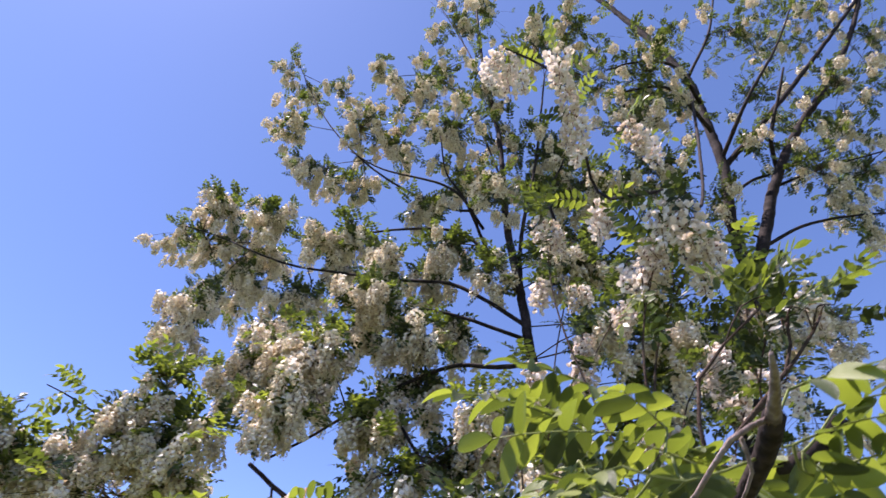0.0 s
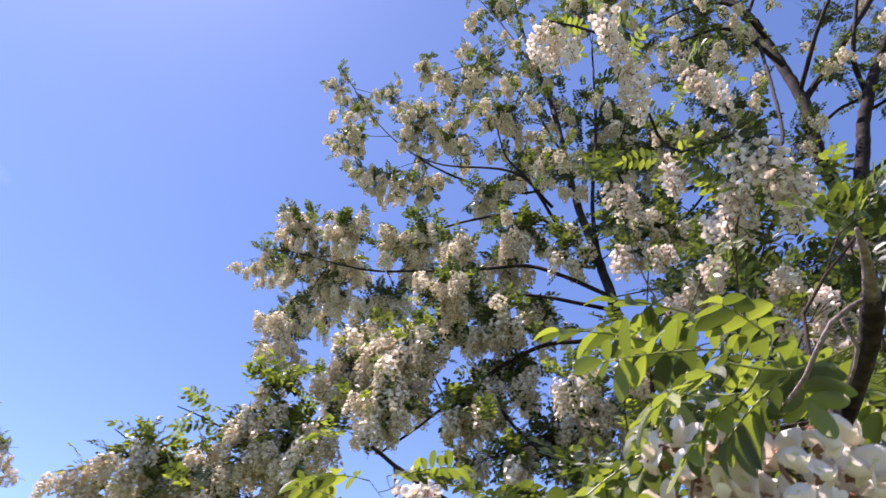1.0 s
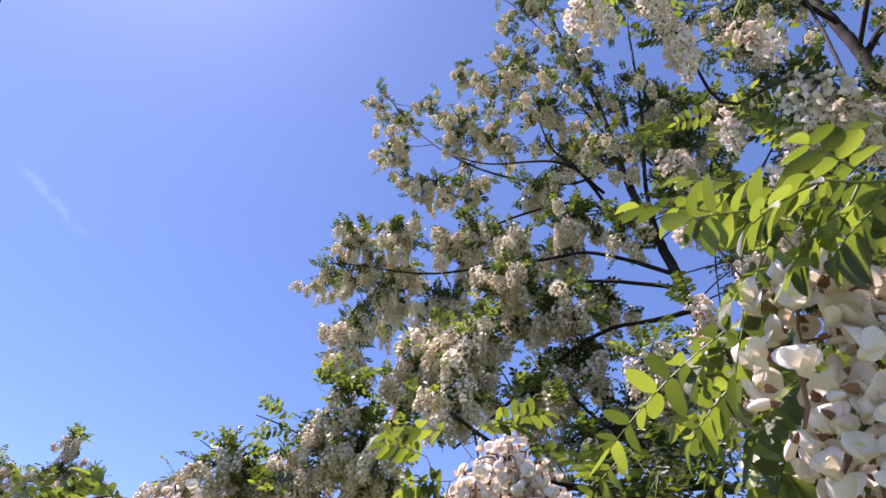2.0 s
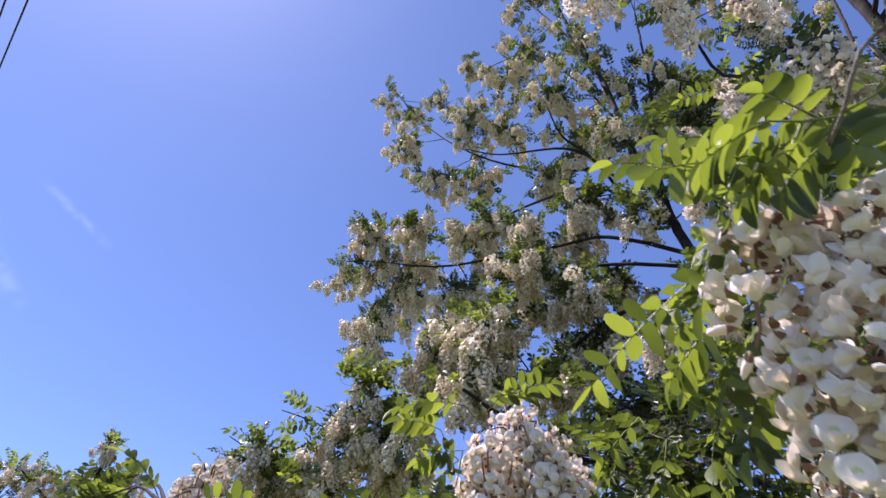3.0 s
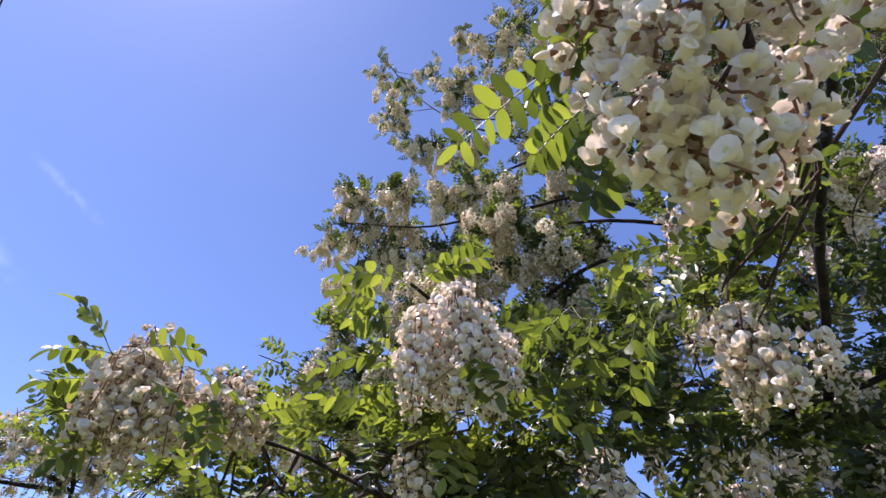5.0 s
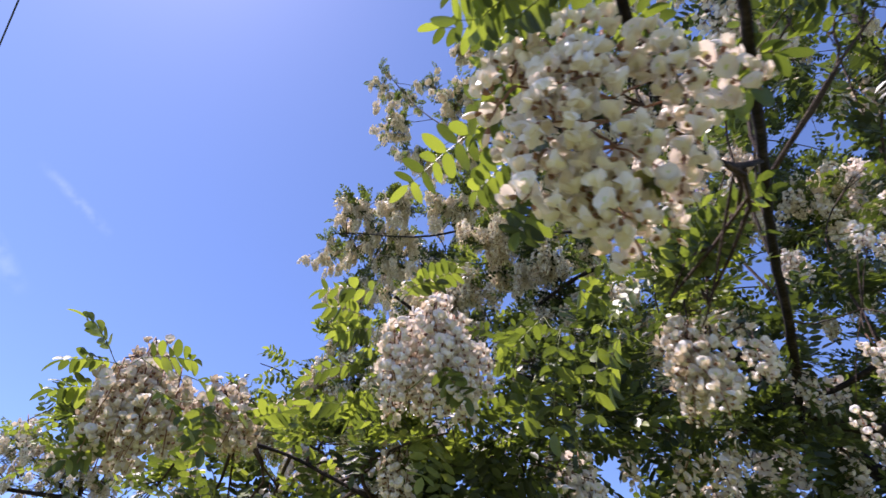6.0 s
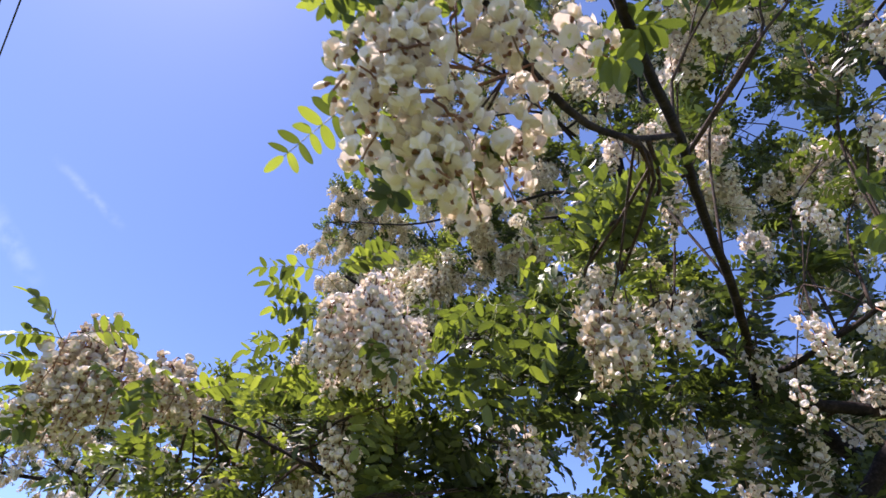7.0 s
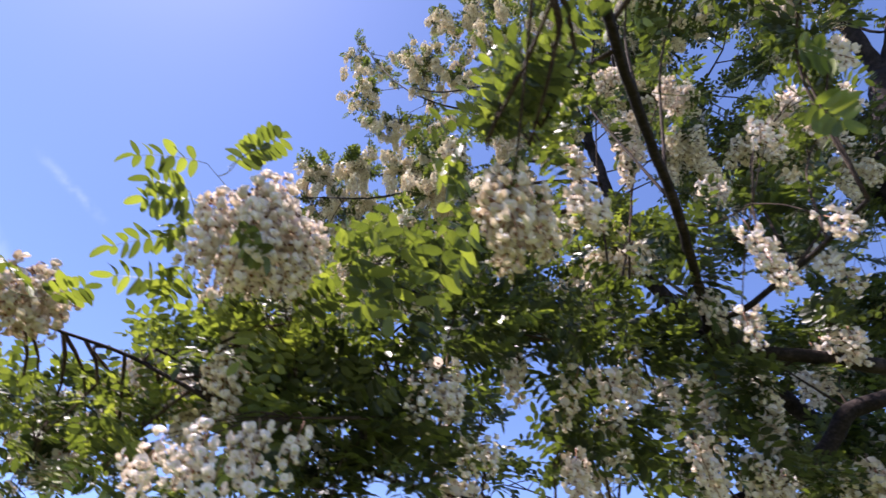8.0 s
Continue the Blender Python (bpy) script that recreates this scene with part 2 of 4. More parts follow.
def flower_geo(detail, rng, open_=1.0):
    """One pea-shaped flower, its stalk at the origin, facing +x: stalk and calyx, banner turned back, two wings, keel."""
    g, s = Geo(), rng.uniform(0.9, 1.12)

    def shell(centre, rx, ry, rz, turn, nu, nv, cup, slot):
        vs, fs = [], []
        for i in range(nu + 1):
            for j in range(nv + 1):
                a, b = (i / nu * 2 - 1), (j / nv * 2 - 1)
                u, w = a * math.sqrt(1 - b * b / 2.1), b * math.sqrt(1 - a * a / 2.1)
                vs.append((cup * (u * u + w * w) * rx + rng.uniform(-.16, .16) * rx, w * ry * rng.uniform(0.93, 1.07), u * rz * rng.uniform(0.93, 1.07)))
        for i in range(nu):
            for j in range(nv):
                k = i * (nv + 1) + j
                fs.append((k, k + 1, k + nv + 2, k + nv + 1))
        g.add(vs, fs, slot, Matrix.Translation(centre) @ Euler(turn).to_matrix().to_4x4())

    e = 0.001 * s
    if detail == 0:      # seen from afar
        shell((8 * e, 0, 3 * e), 4 * e, 8 * e, 8 * e, (0, -0.7, 0), 1, 2, 0.6, 0)
        shell((11 * e, 2 * e, -3 * e), 3 * e, 5 * e, 6 * e, (0.3, 0.9, 0.5), 1, 1, 0.5, 0)
        shell((11 * e, -2 * e, -3 * e), 3 * e, 5 * e, 6 * e, (-0.3, 0.9, -0.5), 1, 1, 0.5, 0)
        g.add([(2 * e, -2 * e, 0), (2 * e, 2 * e, 0), (7 * e, 0, 3 * e), (7 * e, 0, -3 * e)], [(0, 1, 2), (0, 3, 1)], 1)
        return g
    if detail == 1:
        back = rng.uniform(-0.95, -0.35) * open_
        shell((9 * e, 0, 5 * e), -6 * e, 9.2 * e, 8.8 * e, (0, back, 0), 2, 2, 0.55, 0)
        for side in (1, -1):
            shell((12 * e, side * 3.2 * e, -2.5 * e), side * 3 * e, 5 * e, 8 * e, (0.15 * side, rng.uniform(0.7, 1.15), side * rng.uniform(1.0, 1.4)), 2, 1, 0.55, 0)
        shell((11 * e, 0, -4 * e), 3 * e, 4 * e, 6 * e, (0, 1.0, 0), 1, 2, -0.8, 0)
    else:
        def petal(centre, wide, tall, cup, curl, turn, slot, rings=3, around=11, crease=0.0, notch=0.0):
            """A rounded petal facing +x: hollow in the middle, its rim turned back."""
            vs, fs = [(0.0, 0.0, 0.0)], []
            for i in range(1, rings + 1):
                r = i / rings
                for j in range(around):
                    an = 2 * math.pi * j / around
                    y, z = math.sin(an) * r, math.cos(an) * r * (1 - notch * max(0, math.cos(an)) ** 6)
                    x = cup * r * r - curl * max(0, r - 0.55) ** 2 * 5 + crease * abs(y) + rng.uniform(-0.03, 0.03) * r
                    vs.append((x * wide, y * wide * (1 + rng.uniform(-.04, .04)), z * tall * (1 + rng.uniform(-.04, .04))))
            for j in range(around):
                k = (j + 1) % around
                fs.append((0, 1 + j, 1 + k))
                for i in range(rings - 1):
                    q = 1 + i * around
                    fs.append((q + j, q + around + j, q + around + k, q + k))
            g.add(vs, fs, slot, Matrix.Translation(centre) @ Euler(turn).to_matrix().to_4x4())

        back = rng.uniform(-0.7, -0.1) * open_
        petal((7.5 * e, 0, 5.0 * e), 8.8 * e, 8.4 * e, rng.uniform(0.3, 0.55), rng.uniform(0.3, 0.8), (rng.uniform(-.1, .1), back, 0), 0, crease=0.12, notch=0.12)
        petal((8.2 * e, 0, 3.4 * e), 2.6 * e, 3.0 * e, 0.2, 0.0, (0, back, 0), 2, 1, 7)
        for side in (1, -1):
            petal((11.5 * e, side * 3.4 * e, -2.2 * e), 4.2 * e, 7.2 * e, -0.35, 0.1, (0.12 * side, rng.uniform(0.75, 1.2), side * rng.uniform(1.0, 1.4)), 0, 2, 8)
        petal((11 * e, 0, -3.6 * e), 3.6 * e, 6.2 * e, -0.7, 0.0, (0, 1.0, 0), 0, 2, 8)
    # calyx cup and stalk
    ring, vs, fs = (5 if detail > 1 else 3), [], []
    for x, r in ((0, 0.6), (1.0, 0.7), (2.4, 2.0), (5.6, 2.4)):
        for k in range(ring):
            a = 2 * math.pi * k / ring
            vs.append((x * e, math.cos(a) * r * e, math.sin(a) * r * e + 0.2 * x * e))
    for i in range(3):
        for k in range(ring):
            fs.append((i * ring + k, i * ring + (k + 1) % ring, (i + 1) * ring + (k + 1) % ring, (i + 1) * ring + k))
    g.add(vs, fs, 1)
    return g


def bud_geo(rng, s=1.0):
    """A closed flower: a plump pale bud in its calyx."""
    g, e = Geo(), 0.001 * s
    ring, vs, fs = 5, [], []
    rows = ((0, .5, 1), (2, 2.0, 1), (4.5, 2.7, 1), (5, 2.9, 0), (9, 3.3, 0), (12.5, 2.0, 0), (14, .4, 0))
    for x, r, _ in rows:
        for k in range(ring):
            a = 2 * math.pi * k / ring
            vs.append((x * e, math.cos(a) * r * e * .8, math.sin(a) * r * e - 0.02 * x * x * e))
    for i in range(len(rows) - 1):
        for k in range(ring):
            fs.append((i * ring + k, i * ring + (k + 1) % ring, (i + 1) * ring + (k + 1) % ring, (i + 1) * ring + k))
    g.add(vs, fs)
    g.m = [1 if rows[1 + q // ring][2] else 0 for q in range(len(fs))]
    return g


def raceme_places(length, count, rng, width=1.0, buds=0.2):
    """Where the flowers of one hanging raceme sit round its stalk, top first."""
    out = []
    for i in range(count):
        t = 0.12 + 0.88 * (i + rng.uniform(-0.3, 0.3)) / count
        a = i * 2.4 + rng.uniform(-0.4, 0.4)
        reach = (0.007 + 0.004 * rng.random()) * width * (1.15 - 0.65 * t)
        p = Vector((math.cos(a) * 0.3 * reach, math.sin(a) * 0.3 * reach, -length * t))
        turn = Euler((rng.uniform(-0.5, 0.5), rng.uniform(-0.2, 0.55), a)).to_matrix().to_4x4()
        s = (1.08 - 0.34 * t) * rng.uniform(0.9, 1.1)
        out.append((Matrix.Translation(p) @ turn @ Matrix.Translation((reach, 0, 0)) @ Matrix.Scale(s, 4), t > 1 - buds))
    return out


def raceme_stalk(length, count, rng):
    g = Geo()
    tube(g, [Vector((0, 0, -length * i / 5)) + Vector((rng.uniform(-.002, .002), rng.uniform(-.002, .002), 0)) * (i > 0) for i in range(6)], 0.0014, 0.0007, 4, 0.05, 0)
    return g


def far_raceme_mesh(seed, length, count, detail=0, swell=1.0, petal=PETAL):
    rng = random.Random(seed)
    g = Geo()
    s = raceme_stalk(length, count, rng)
    g.add(s.v, s.f, 1)
    kinds = [flower_geo(detail, rng) for _ in range(4)]
    for m, bud in raceme_places(length, count, rng, 1.0, 0.12):
        g.merge(kinds[rng.randrange(4)], m @ Matrix.Scale((0.7 if bud else 1.0) * swell, 4))
    return g.mesh("raceme", [petal, CALYX, SPOT], True)


FLOWERS = [flower_geo(2, random.Random(40 + i), 1.0 - 0.25 * (i % 3)).mesh("flower", [PETAL, CALYX, SPOT]) for i in range(8)]
BUDS = [bud_geo(random.Random(60 + i)).mesh("bud", [PETAL, CALYX]) for i in range(2)]
LEAFLETS = [leaflet(5, 1.0, 0.36 + 0.02 * i, random.Random(80 + i)).mesh("leaflet", [LEAF]) for i in range(8)]
FADED_SHADED_FLOWERS = [flower_geo(2, random.Random(40 + i), 1.0 - 0.25 * (i % 3)).mesh("flower", [FADED_SHADED, CALYX, SPOT]) for i in range(8)]
FAR_RACEMES = [far_raceme_mesh(100 + i, 0.10 + 0.012 * (i % 5), 24 + 3 * (i % 5), 0, 1.35, AGED) for i in range(10)]
MID_RACEMES = [far_raceme_mesh(130 + i, 0.09 + 0.014 * (i % 4), 20 + 3 * (i % 4), 1) for i in range(6)]
FAR_LEAVES = [leaf_mesh(200 + i, 5 + i % 3, 0.11 + 0.016 * (i % 4), 0.042, 2, 0.0009, (0.5, 0.68)) for i in range(8)]
MID_LEAVES = [leaf_mesh(230 + i, 5 + i % 4, 0.11 + 0.016 * (i % 4), 0.034, 3) for i in range(8)]


def scatter(owner, name, meshes, places, rest_name, key, limit=300, label=""):
    """Alike parts of owner on shared meshes; past the limit the rest is joined into one part."""
    places = sorted(places, key=lambda p: key(p[0].translation))
    for m, k in places[:limit]:
        part(name, meshes[k % len(meshes)], owner, m, label)
    rest = places[limit:]
    if not rest:
        return
    vs, fs, ms, base = [], [], [], 0
    data = {}
    for i, me in enumerate(meshes):
        co = np.empty(len(me.vertices) * 3)
        me.vertices.foreach_get("co", co)
        data[i] = (co.reshape(-1, 3), [tuple(p.vertices) for p in me.polygons], [p.material_index for p in me.polygons])
    for m, k in rest:
        co, f, mi = data[k % len(meshes)]
        a = np.array(m)
        vs.append(co @ a[:3, :3].T + a[:3, 3])
        fs += [tuple(i + base for i in q) for q in f]
        ms += mi
        base += len(co)
    me = bpy.data.meshes.new(rest_name)
    me.from_pydata(np.concatenate(vs).tolist(), [], fs)
    for mat in meshes[0].materials:
        me.materials.append(mat)
    me.polygons.foreach_set("material_index", ms)
    me.polygons.foreach_set("use_smooth", [True] * len(fs))
    part(rest_name, me, owner, None, label, "stuff")


def hang(p, rng, lean=0.22, size=1.0):
    return Matrix.Translation(p) @ Euler((rng.gauss(0, lean), rng.gauss(0, lean), rng.uniform(0, 6.28))).to_matrix().to_4x4() @ Matrix.Scale(size * rng.uniform(0.85, 1.15), 4)


def spring(p, out, rng, size=1.0):
    """A leaf at p that grows towards out, its upper face to the sky."""
    d = Vector(out) + Vector((rng.gauss(0, .45), rng.gauss(0, .45), rng.gauss(0.05, .4)))
    d = d.normalized() if d.length > 0.1 else Vector((1, 0, 0))
    side = Vector((0, 0, 1)).cross(d)
    side = side.normalized() if side.length > 0.05 else Vector((0, 1, 0))
    up = d.cross(side)
    m = Matrix((d, side, up)).transposed().to_4x4()
    return Matrix.Translation(p) @ m @ Matrix.Rotation(rng.gauss(0, 0.4), 4, "X") @ Matrix.Scale(size * rng.uniform(0.8, 1.2), 4)


class Crown:
    """Gathers the twigs, racemes and leaves of one tree."""

    def __init__(self, owner, seed):
        self.owner, self.rng = owner, random.Random(seed)
        self.lines, self.twigs, self.racemes, self.leaves = [], Geo(), [], []

    def nearest(self, p):
        return min((q for line in self.lines for q in line), key=lambda q: (q - p).length_squared + max(0, q.z - p.z) * 0.15)

    def clump(self, x, y, z, rx, rz, racemes, leaves, thick=0.0035, size=1.0, leaf_size=1.0, more=1.0, leafy=1.0, wide=1.0):
        """A spray of flowers and leaves round one place, joined to the nearest limb by a twig."""
        rng, c = self.rng, Vector((x, y, z))
        racemes, leaves, rx, rz = int(racemes * more), int(leaves * leafy), rx * wide, rz * wide
        root = self.nearest(c)
        mid = (root + c) / 2 + Vector((rng.uniform(-.05, .05), rng.uniform(-.05, .05), 0.1 * (c - root).length))
        stem = curve_points([root, mid, c], 0.06)
        tube(self.twigs, stem, thick, thick * 0.5, 5, 0.1, 0, rng)
        # side twigs, which carry everything
        tips = []
        ry = (rx + rz) / 2
        for _ in range(max(3, (racemes + leaves) // 4)):
            a, b, r = rng.uniform(0, 6.28), rng.uniform(-1, 1), rng.random() ** 0.45
            q = c + Vector((math.cos(a) * math.sqrt(1 - b * b) * rx, math.sin(a) * math.sqrt(1 - b * b) * ry, b * rz)) * r
            start = stem[rng.randrange(len(stem) * 2 // 3, len(stem))]
            line = curve_points([start, (start + q) / 2 + Vector((0, 0, 0.02)), q], 0.05)
            tube(self.twigs, line, thick * 0.45, thick * 0.25, 4, 0.1, 0, rng)
            tips.append(line)
        for i in range(racemes):
            line = tips[(i // 3) % len(tips)]
            p = line[-1 - (i // 3) % 2] + Vector((rng.gauss(0, .012), rng.gauss(0, .012), rng.gauss(0, .01)))
            self.racemes.append((hang(p, rng, 0.22, size), rng.randrange(64)))
        for i in range(leaves):
            line = tips[rng.randrange(len(tips))]
            p = line[rng.randrange(len(line) // 3, len(line))]
            away = (p - c) * (1 / max(rx, 0.03)) + Vector((0, 0, 0.25))
            self.leaves.append((spring(p, away, rng, leaf_size), rng.randrange(64)))

    def finish(self, raceme_meshes, leaf_meshes, key, limit=300):
        if self.twigs.f:
            part("twigwork", self.twigs.mesh("twigwork", [TWIG]), self.owner, None, "thin brown twigs", "stuff")
        scatter(self.owner, "raceme", raceme_meshes, self.racemes, "blossom", key, limit)
        scatter(self.owner, "leaf", leaf_meshes, self.leaves, "foliage", key, limit)


def near_raceme(owner, p, length, count, rng, lean=0.15, scale=1.0, buds=0.08, flowers=FLOWERS):
    """A raceme whose flowers are parts of their own."""
    m = hang(p, rng, lean, scale)
    stalk = part("raceme", raceme_stalk(length, count, rng).mesh("raceme", [CALYX]), owner, m)
    for q, bud in raceme_places(length, count, rng, 1.0, buds):
        part("bud" if bud else "flower", rng.choice(BUDS if bud else flowers), stalk, q)


def cluster(owner, centre, r, rz, count, length, flowers, root, rng, bough=0.0019, size=1.0, kinds=FLOWERS):
    """A heavy bunch of racemes on one spur that grows from root."""
    c, root = Vector(centre), Vector(root)
    top = c + Vector((0, 0, rz * 0.3))
    g = Geo()
    spur = curve_points([root, root.lerp(top, 0.6) + Vector((0, 0.5 * r, -0.5 * rz)), top], 0.02)
    tube(g, spur, bough, bough * 0.5, 6, 0.12, 0, rng)
    part("spur", g.mesh("spur", [TWIG]), owner)
    for i in range(count):
        a, d, h = i * 2.4 + rng.uniform(-.3, .3), math.sqrt((i + 0.1) / count), rng.uniform(0.0, 0.8) * (i > 2)
        z = (1 - d) ** 0.7 * (1 - 0.5 * h)
        p = c + Vector((math.cos(a) * d * r * 0.78, math.sin(a) * d * r * 0.78, z * rz))
        tw = Geo()
        tube(tw, curve_points([top, (top + p) / 2 + Vector((0, 0, 0.012)), p], 0.015), 0.0014, 0.0009, 4, 0.1, 0, rng)
        part("twig", tw.mesh("twig", [TWIG]), owner)
        room = (p.z - (c.z - rz)) * rng.uniform(0.85, 1.1)
        near_raceme(owner, p, min(length, room) / size, max(8, int(flowers * min(1, room / length))), rng, 0.12, size, 0.08, kinds)
    return spur


def near_leaf(owner, base, tip, pairs, size, rng, roll=0.0, droop=0.35, crown=None):
    """A compound leaf from base to tip whose leaflets are parts of their own, on a thin twig from the nearest limb."""
    base, tip = Vector(base), Vector(tip)
    if crown:
        root = crown.nearest(base)
        tw = Geo()
        line = curve_points([root, (root + base) / 2 + Vector((0, 0.12, -0.1)) * (root - base).length, base], 0.02)
        tube(tw, line, 0.0008, 0.0006, 4, 0.1, 0, rng)
        part("leaf_stem", tw.mesh("leaf_stem", [STALK]), owner)
        crown.lines.append(line)
    d = tip - base
    length = d.length
    d = d.normalized()
    side = Vector((0, 0, 1)).cross(d).normalized()
    m = Matrix.Translation(base) @ Matrix((d, side, d.cross(side))).transposed().to_4x4() @ Matrix.Rotation(roll, 4, "X") @ Matrix.Rotation(-droop * 0.5, 4, "Y")
    g = Geo()
    rachis(g, length, droop, 0.0008, 0)
    ob = part("leaf", g.mesh("leaf", [STALK]), owner, m)
    for q, s in leaf_places(pairs, length, droop, rng):
        part("leaflet", rng.choice(LEAFLETS), ob, q @ Matrix.Scale(size * s, 4))


# ---- ground ----
gm = bmesh.new()
bmesh.ops.create_grid(gm, x_segments=60, y_segments=60, size=1500)
for v in gm.verts:
    r = v.co.length
    v.co.x, v.co.y = v.co.x * (r / 1500) ** 1.5, v.co.y * (r / 1500) ** 1.5
    v.co.z = 0.25 * noise.noise(Vector((v.co.x * 0.2, v.co.y * 0.2, 0))) * min(1, r / 6)
gme = bpy.data.meshes.new("ground")
gm.to_mesh(gme)
gm.free()
gme.materials.append(GRASS)
tagged(new("ground", gme), "uneven meadow ground with green and dry grass", "ground", "", "structure")

# ---- overhead cables ----
for a, b in [((-39.20, 36.28, 10.50), (24.08, -27.71, 10.50)), ((-38.35, 36.24, 10.20), (23.88, -28.78, 10.20))]:
    cable = bpy.data.curves.new("overhead_cable", "CURVE")
    cable.dimensions, cable.bevel_depth, cable.bevel_resolution = "3D", 0.014, 2
    sp = cable.splines.new("POLY")
    sp.points.add(24)
    for i, q in enumerate(sp.points):
        t = i / 24 * 2 - 1
        p = Vector(a).lerp(Vector(b), 0.5) + (Vector(b) - Vector(a)) * t * 0.5
        q.co = (p.x, p.y, p.z + 0.35 * t * t, 1)
    cable.materials.append(CABLE)
    tagged(new("overhead_cable", cable), "thin black overhead cable high against the sky", "cable", "overhead cables", "structure")

# ---- the tall locust tree behind ----
tall = thing("black_locust_tree", (2.35, 1.81, 0), "tall flowering black locust with dark branches and white racemes", "tree", "locust trees")
tall_crown = Crown(tall, 11)
trunk_line = limb(tall, "trunk", [tall.location - Vector((0, 0, 0.1)), tall.location + Vector((0.03, -0.02, 1.1)), *[(2.30, 1.69, 3.14), (2.41, 1.61, 3.52), (2.55, 1.52, 3.99)]], 0.1, 0.066, sides=12, seed=1)
fork_limbs = [
    ([(2.55, 1.52, 3.99), (2.59, 1.49, 4.51), (2.68, 1.42, 5.03), (2.73, 1.39, 5.77), (2.75, 1.38, 6.33), (2.60, 1.48, 7.34), (2.29, 1.70, 8.63), (1.62, 2.17, 10.40)], 0.037, 0.017),
    ([(2.68, 1.42, 5.03), (3.05, 1.17, 5.53), (3.56, 0.81, 6.26), (4.25, 0.32, 7.31), (4.73, -0.01, 8.07)], 0.02, 0.012),
    ([(2.77, 1.36, 6.34), (3.08, 1.14, 7.08), (3.36, 0.95, 8.07)], 0.014, 0.008),
    ([(2.55, 1.52, 3.99), (2.68, 1.42, 4.27), (2.91, 1.27, 4.83), (3.19, 1.07, 5.36), (3.53, 0.83, 5.89), (3.93, 0.55, 6.61), (4.36, 0.25, 7.54)], 0.035, 0.015),
    ([(2.66, 1.44, 4.23), (2.90, 1.27, 4.38), (3.13, 1.11, 4.42), (3.36, 0.95, 4.41)], 0.011, 0.006),
    ([(2.98, 1.31, 4.86), (3.25, 1.12, 4.98), (3.62, 0.87, 5.09)], 0.010, 0.005),
    ([(2.67, 1.53, 4.64), (2.71, 1.50, 4.46), (2.75, 1.47, 4.40)], 0.008, 0.006)]
left_limbs = [
    ([trunk_line[len(trunk_line) // 3], *[(1.09, 1.54, 2.56), (1.06, 1.56, 2.82), (1.02, 1.59, 3.06), (1.00, 1.60, 3.37), (1.00, 1.70, 4.05), (1.03, 1.78, 4.93), (0.98, 1.91, 6.25), (0.94, 1.94, 7.50)]], 0.024, 0.008),
    ([(1.00, 1.60, 3.31), (1.06, 1.66, 3.82), (1.22, 1.65, 4.62), (1.38, 1.63, 5.71)], 0.0099, 0.0050),
    ([(1.00, 1.60, 3.37), (0.90, 1.67, 3.63), (0.75, 1.78, 3.86), (0.49, 1.96, 3.93), (0.20, 2.16, 3.93), (-0.03, 2.32, 3.99)], 0.0087, 0.0031),
    ([(1.01, 1.59, 3.22), (0.84, 1.66, 3.36), (0.71, 1.75, 3.47), (0.57, 1.85, 3.51), (0.25, 2.08, 3.62), (-0.05, 2.28, 3.74), (-0.45, 2.57, 4.03), (-0.66, 2.71, 4.15)], 0.0081, 0.0031),
    ([(1.01, 1.59, 3.15), (0.87, 1.59, 3.16), (0.73, 1.69, 3.25), (0.57, 1.80, 3.31), (0.38, 1.93, 3.28), (0.26, 2.02, 3.29)], 0.0074, 0.0031),
    ([(1.02, 1.59, 3.04), (0.84, 1.56, 2.96), (0.71, 1.65, 2.98), (0.57, 1.75, 2.93), (0.41, 1.86, 2.83), (0.24, 1.98, 2.71), (0.14, 2.05, 2.65)], 0.0087, 0.0037),
    ([(1.01, 1.71, 4.17), (0.87, 1.99, 4.29), (0.58, 2.19, 4.53), (0.23, 2.44, 5.02), (-0.15, 2.70, 5.77), (-0.66, 3.06, 7.17)], 0.0074, 0.0025),
    ([(1.01, 1.73, 4.36), (0.93, 1.95, 5.28), (0.68, 2.12, 6.00), (0.23, 2.44, 6.21)], 0.0062, 0.0025),
    ([(1.01, 1.83, 5.41), (0.92, 2.06, 6.56), (0.65, 2.24, 7.77), (0.38, 2.43, 8.93)], 0.0062, 0.0025),
    ([(0.48, 1.81, 2.87), (0.59, 1.59, 2.55), (0.71, 1.50, 2.45), (0.82, 1.42, 2.38)], 0.0056, 0.0037)]
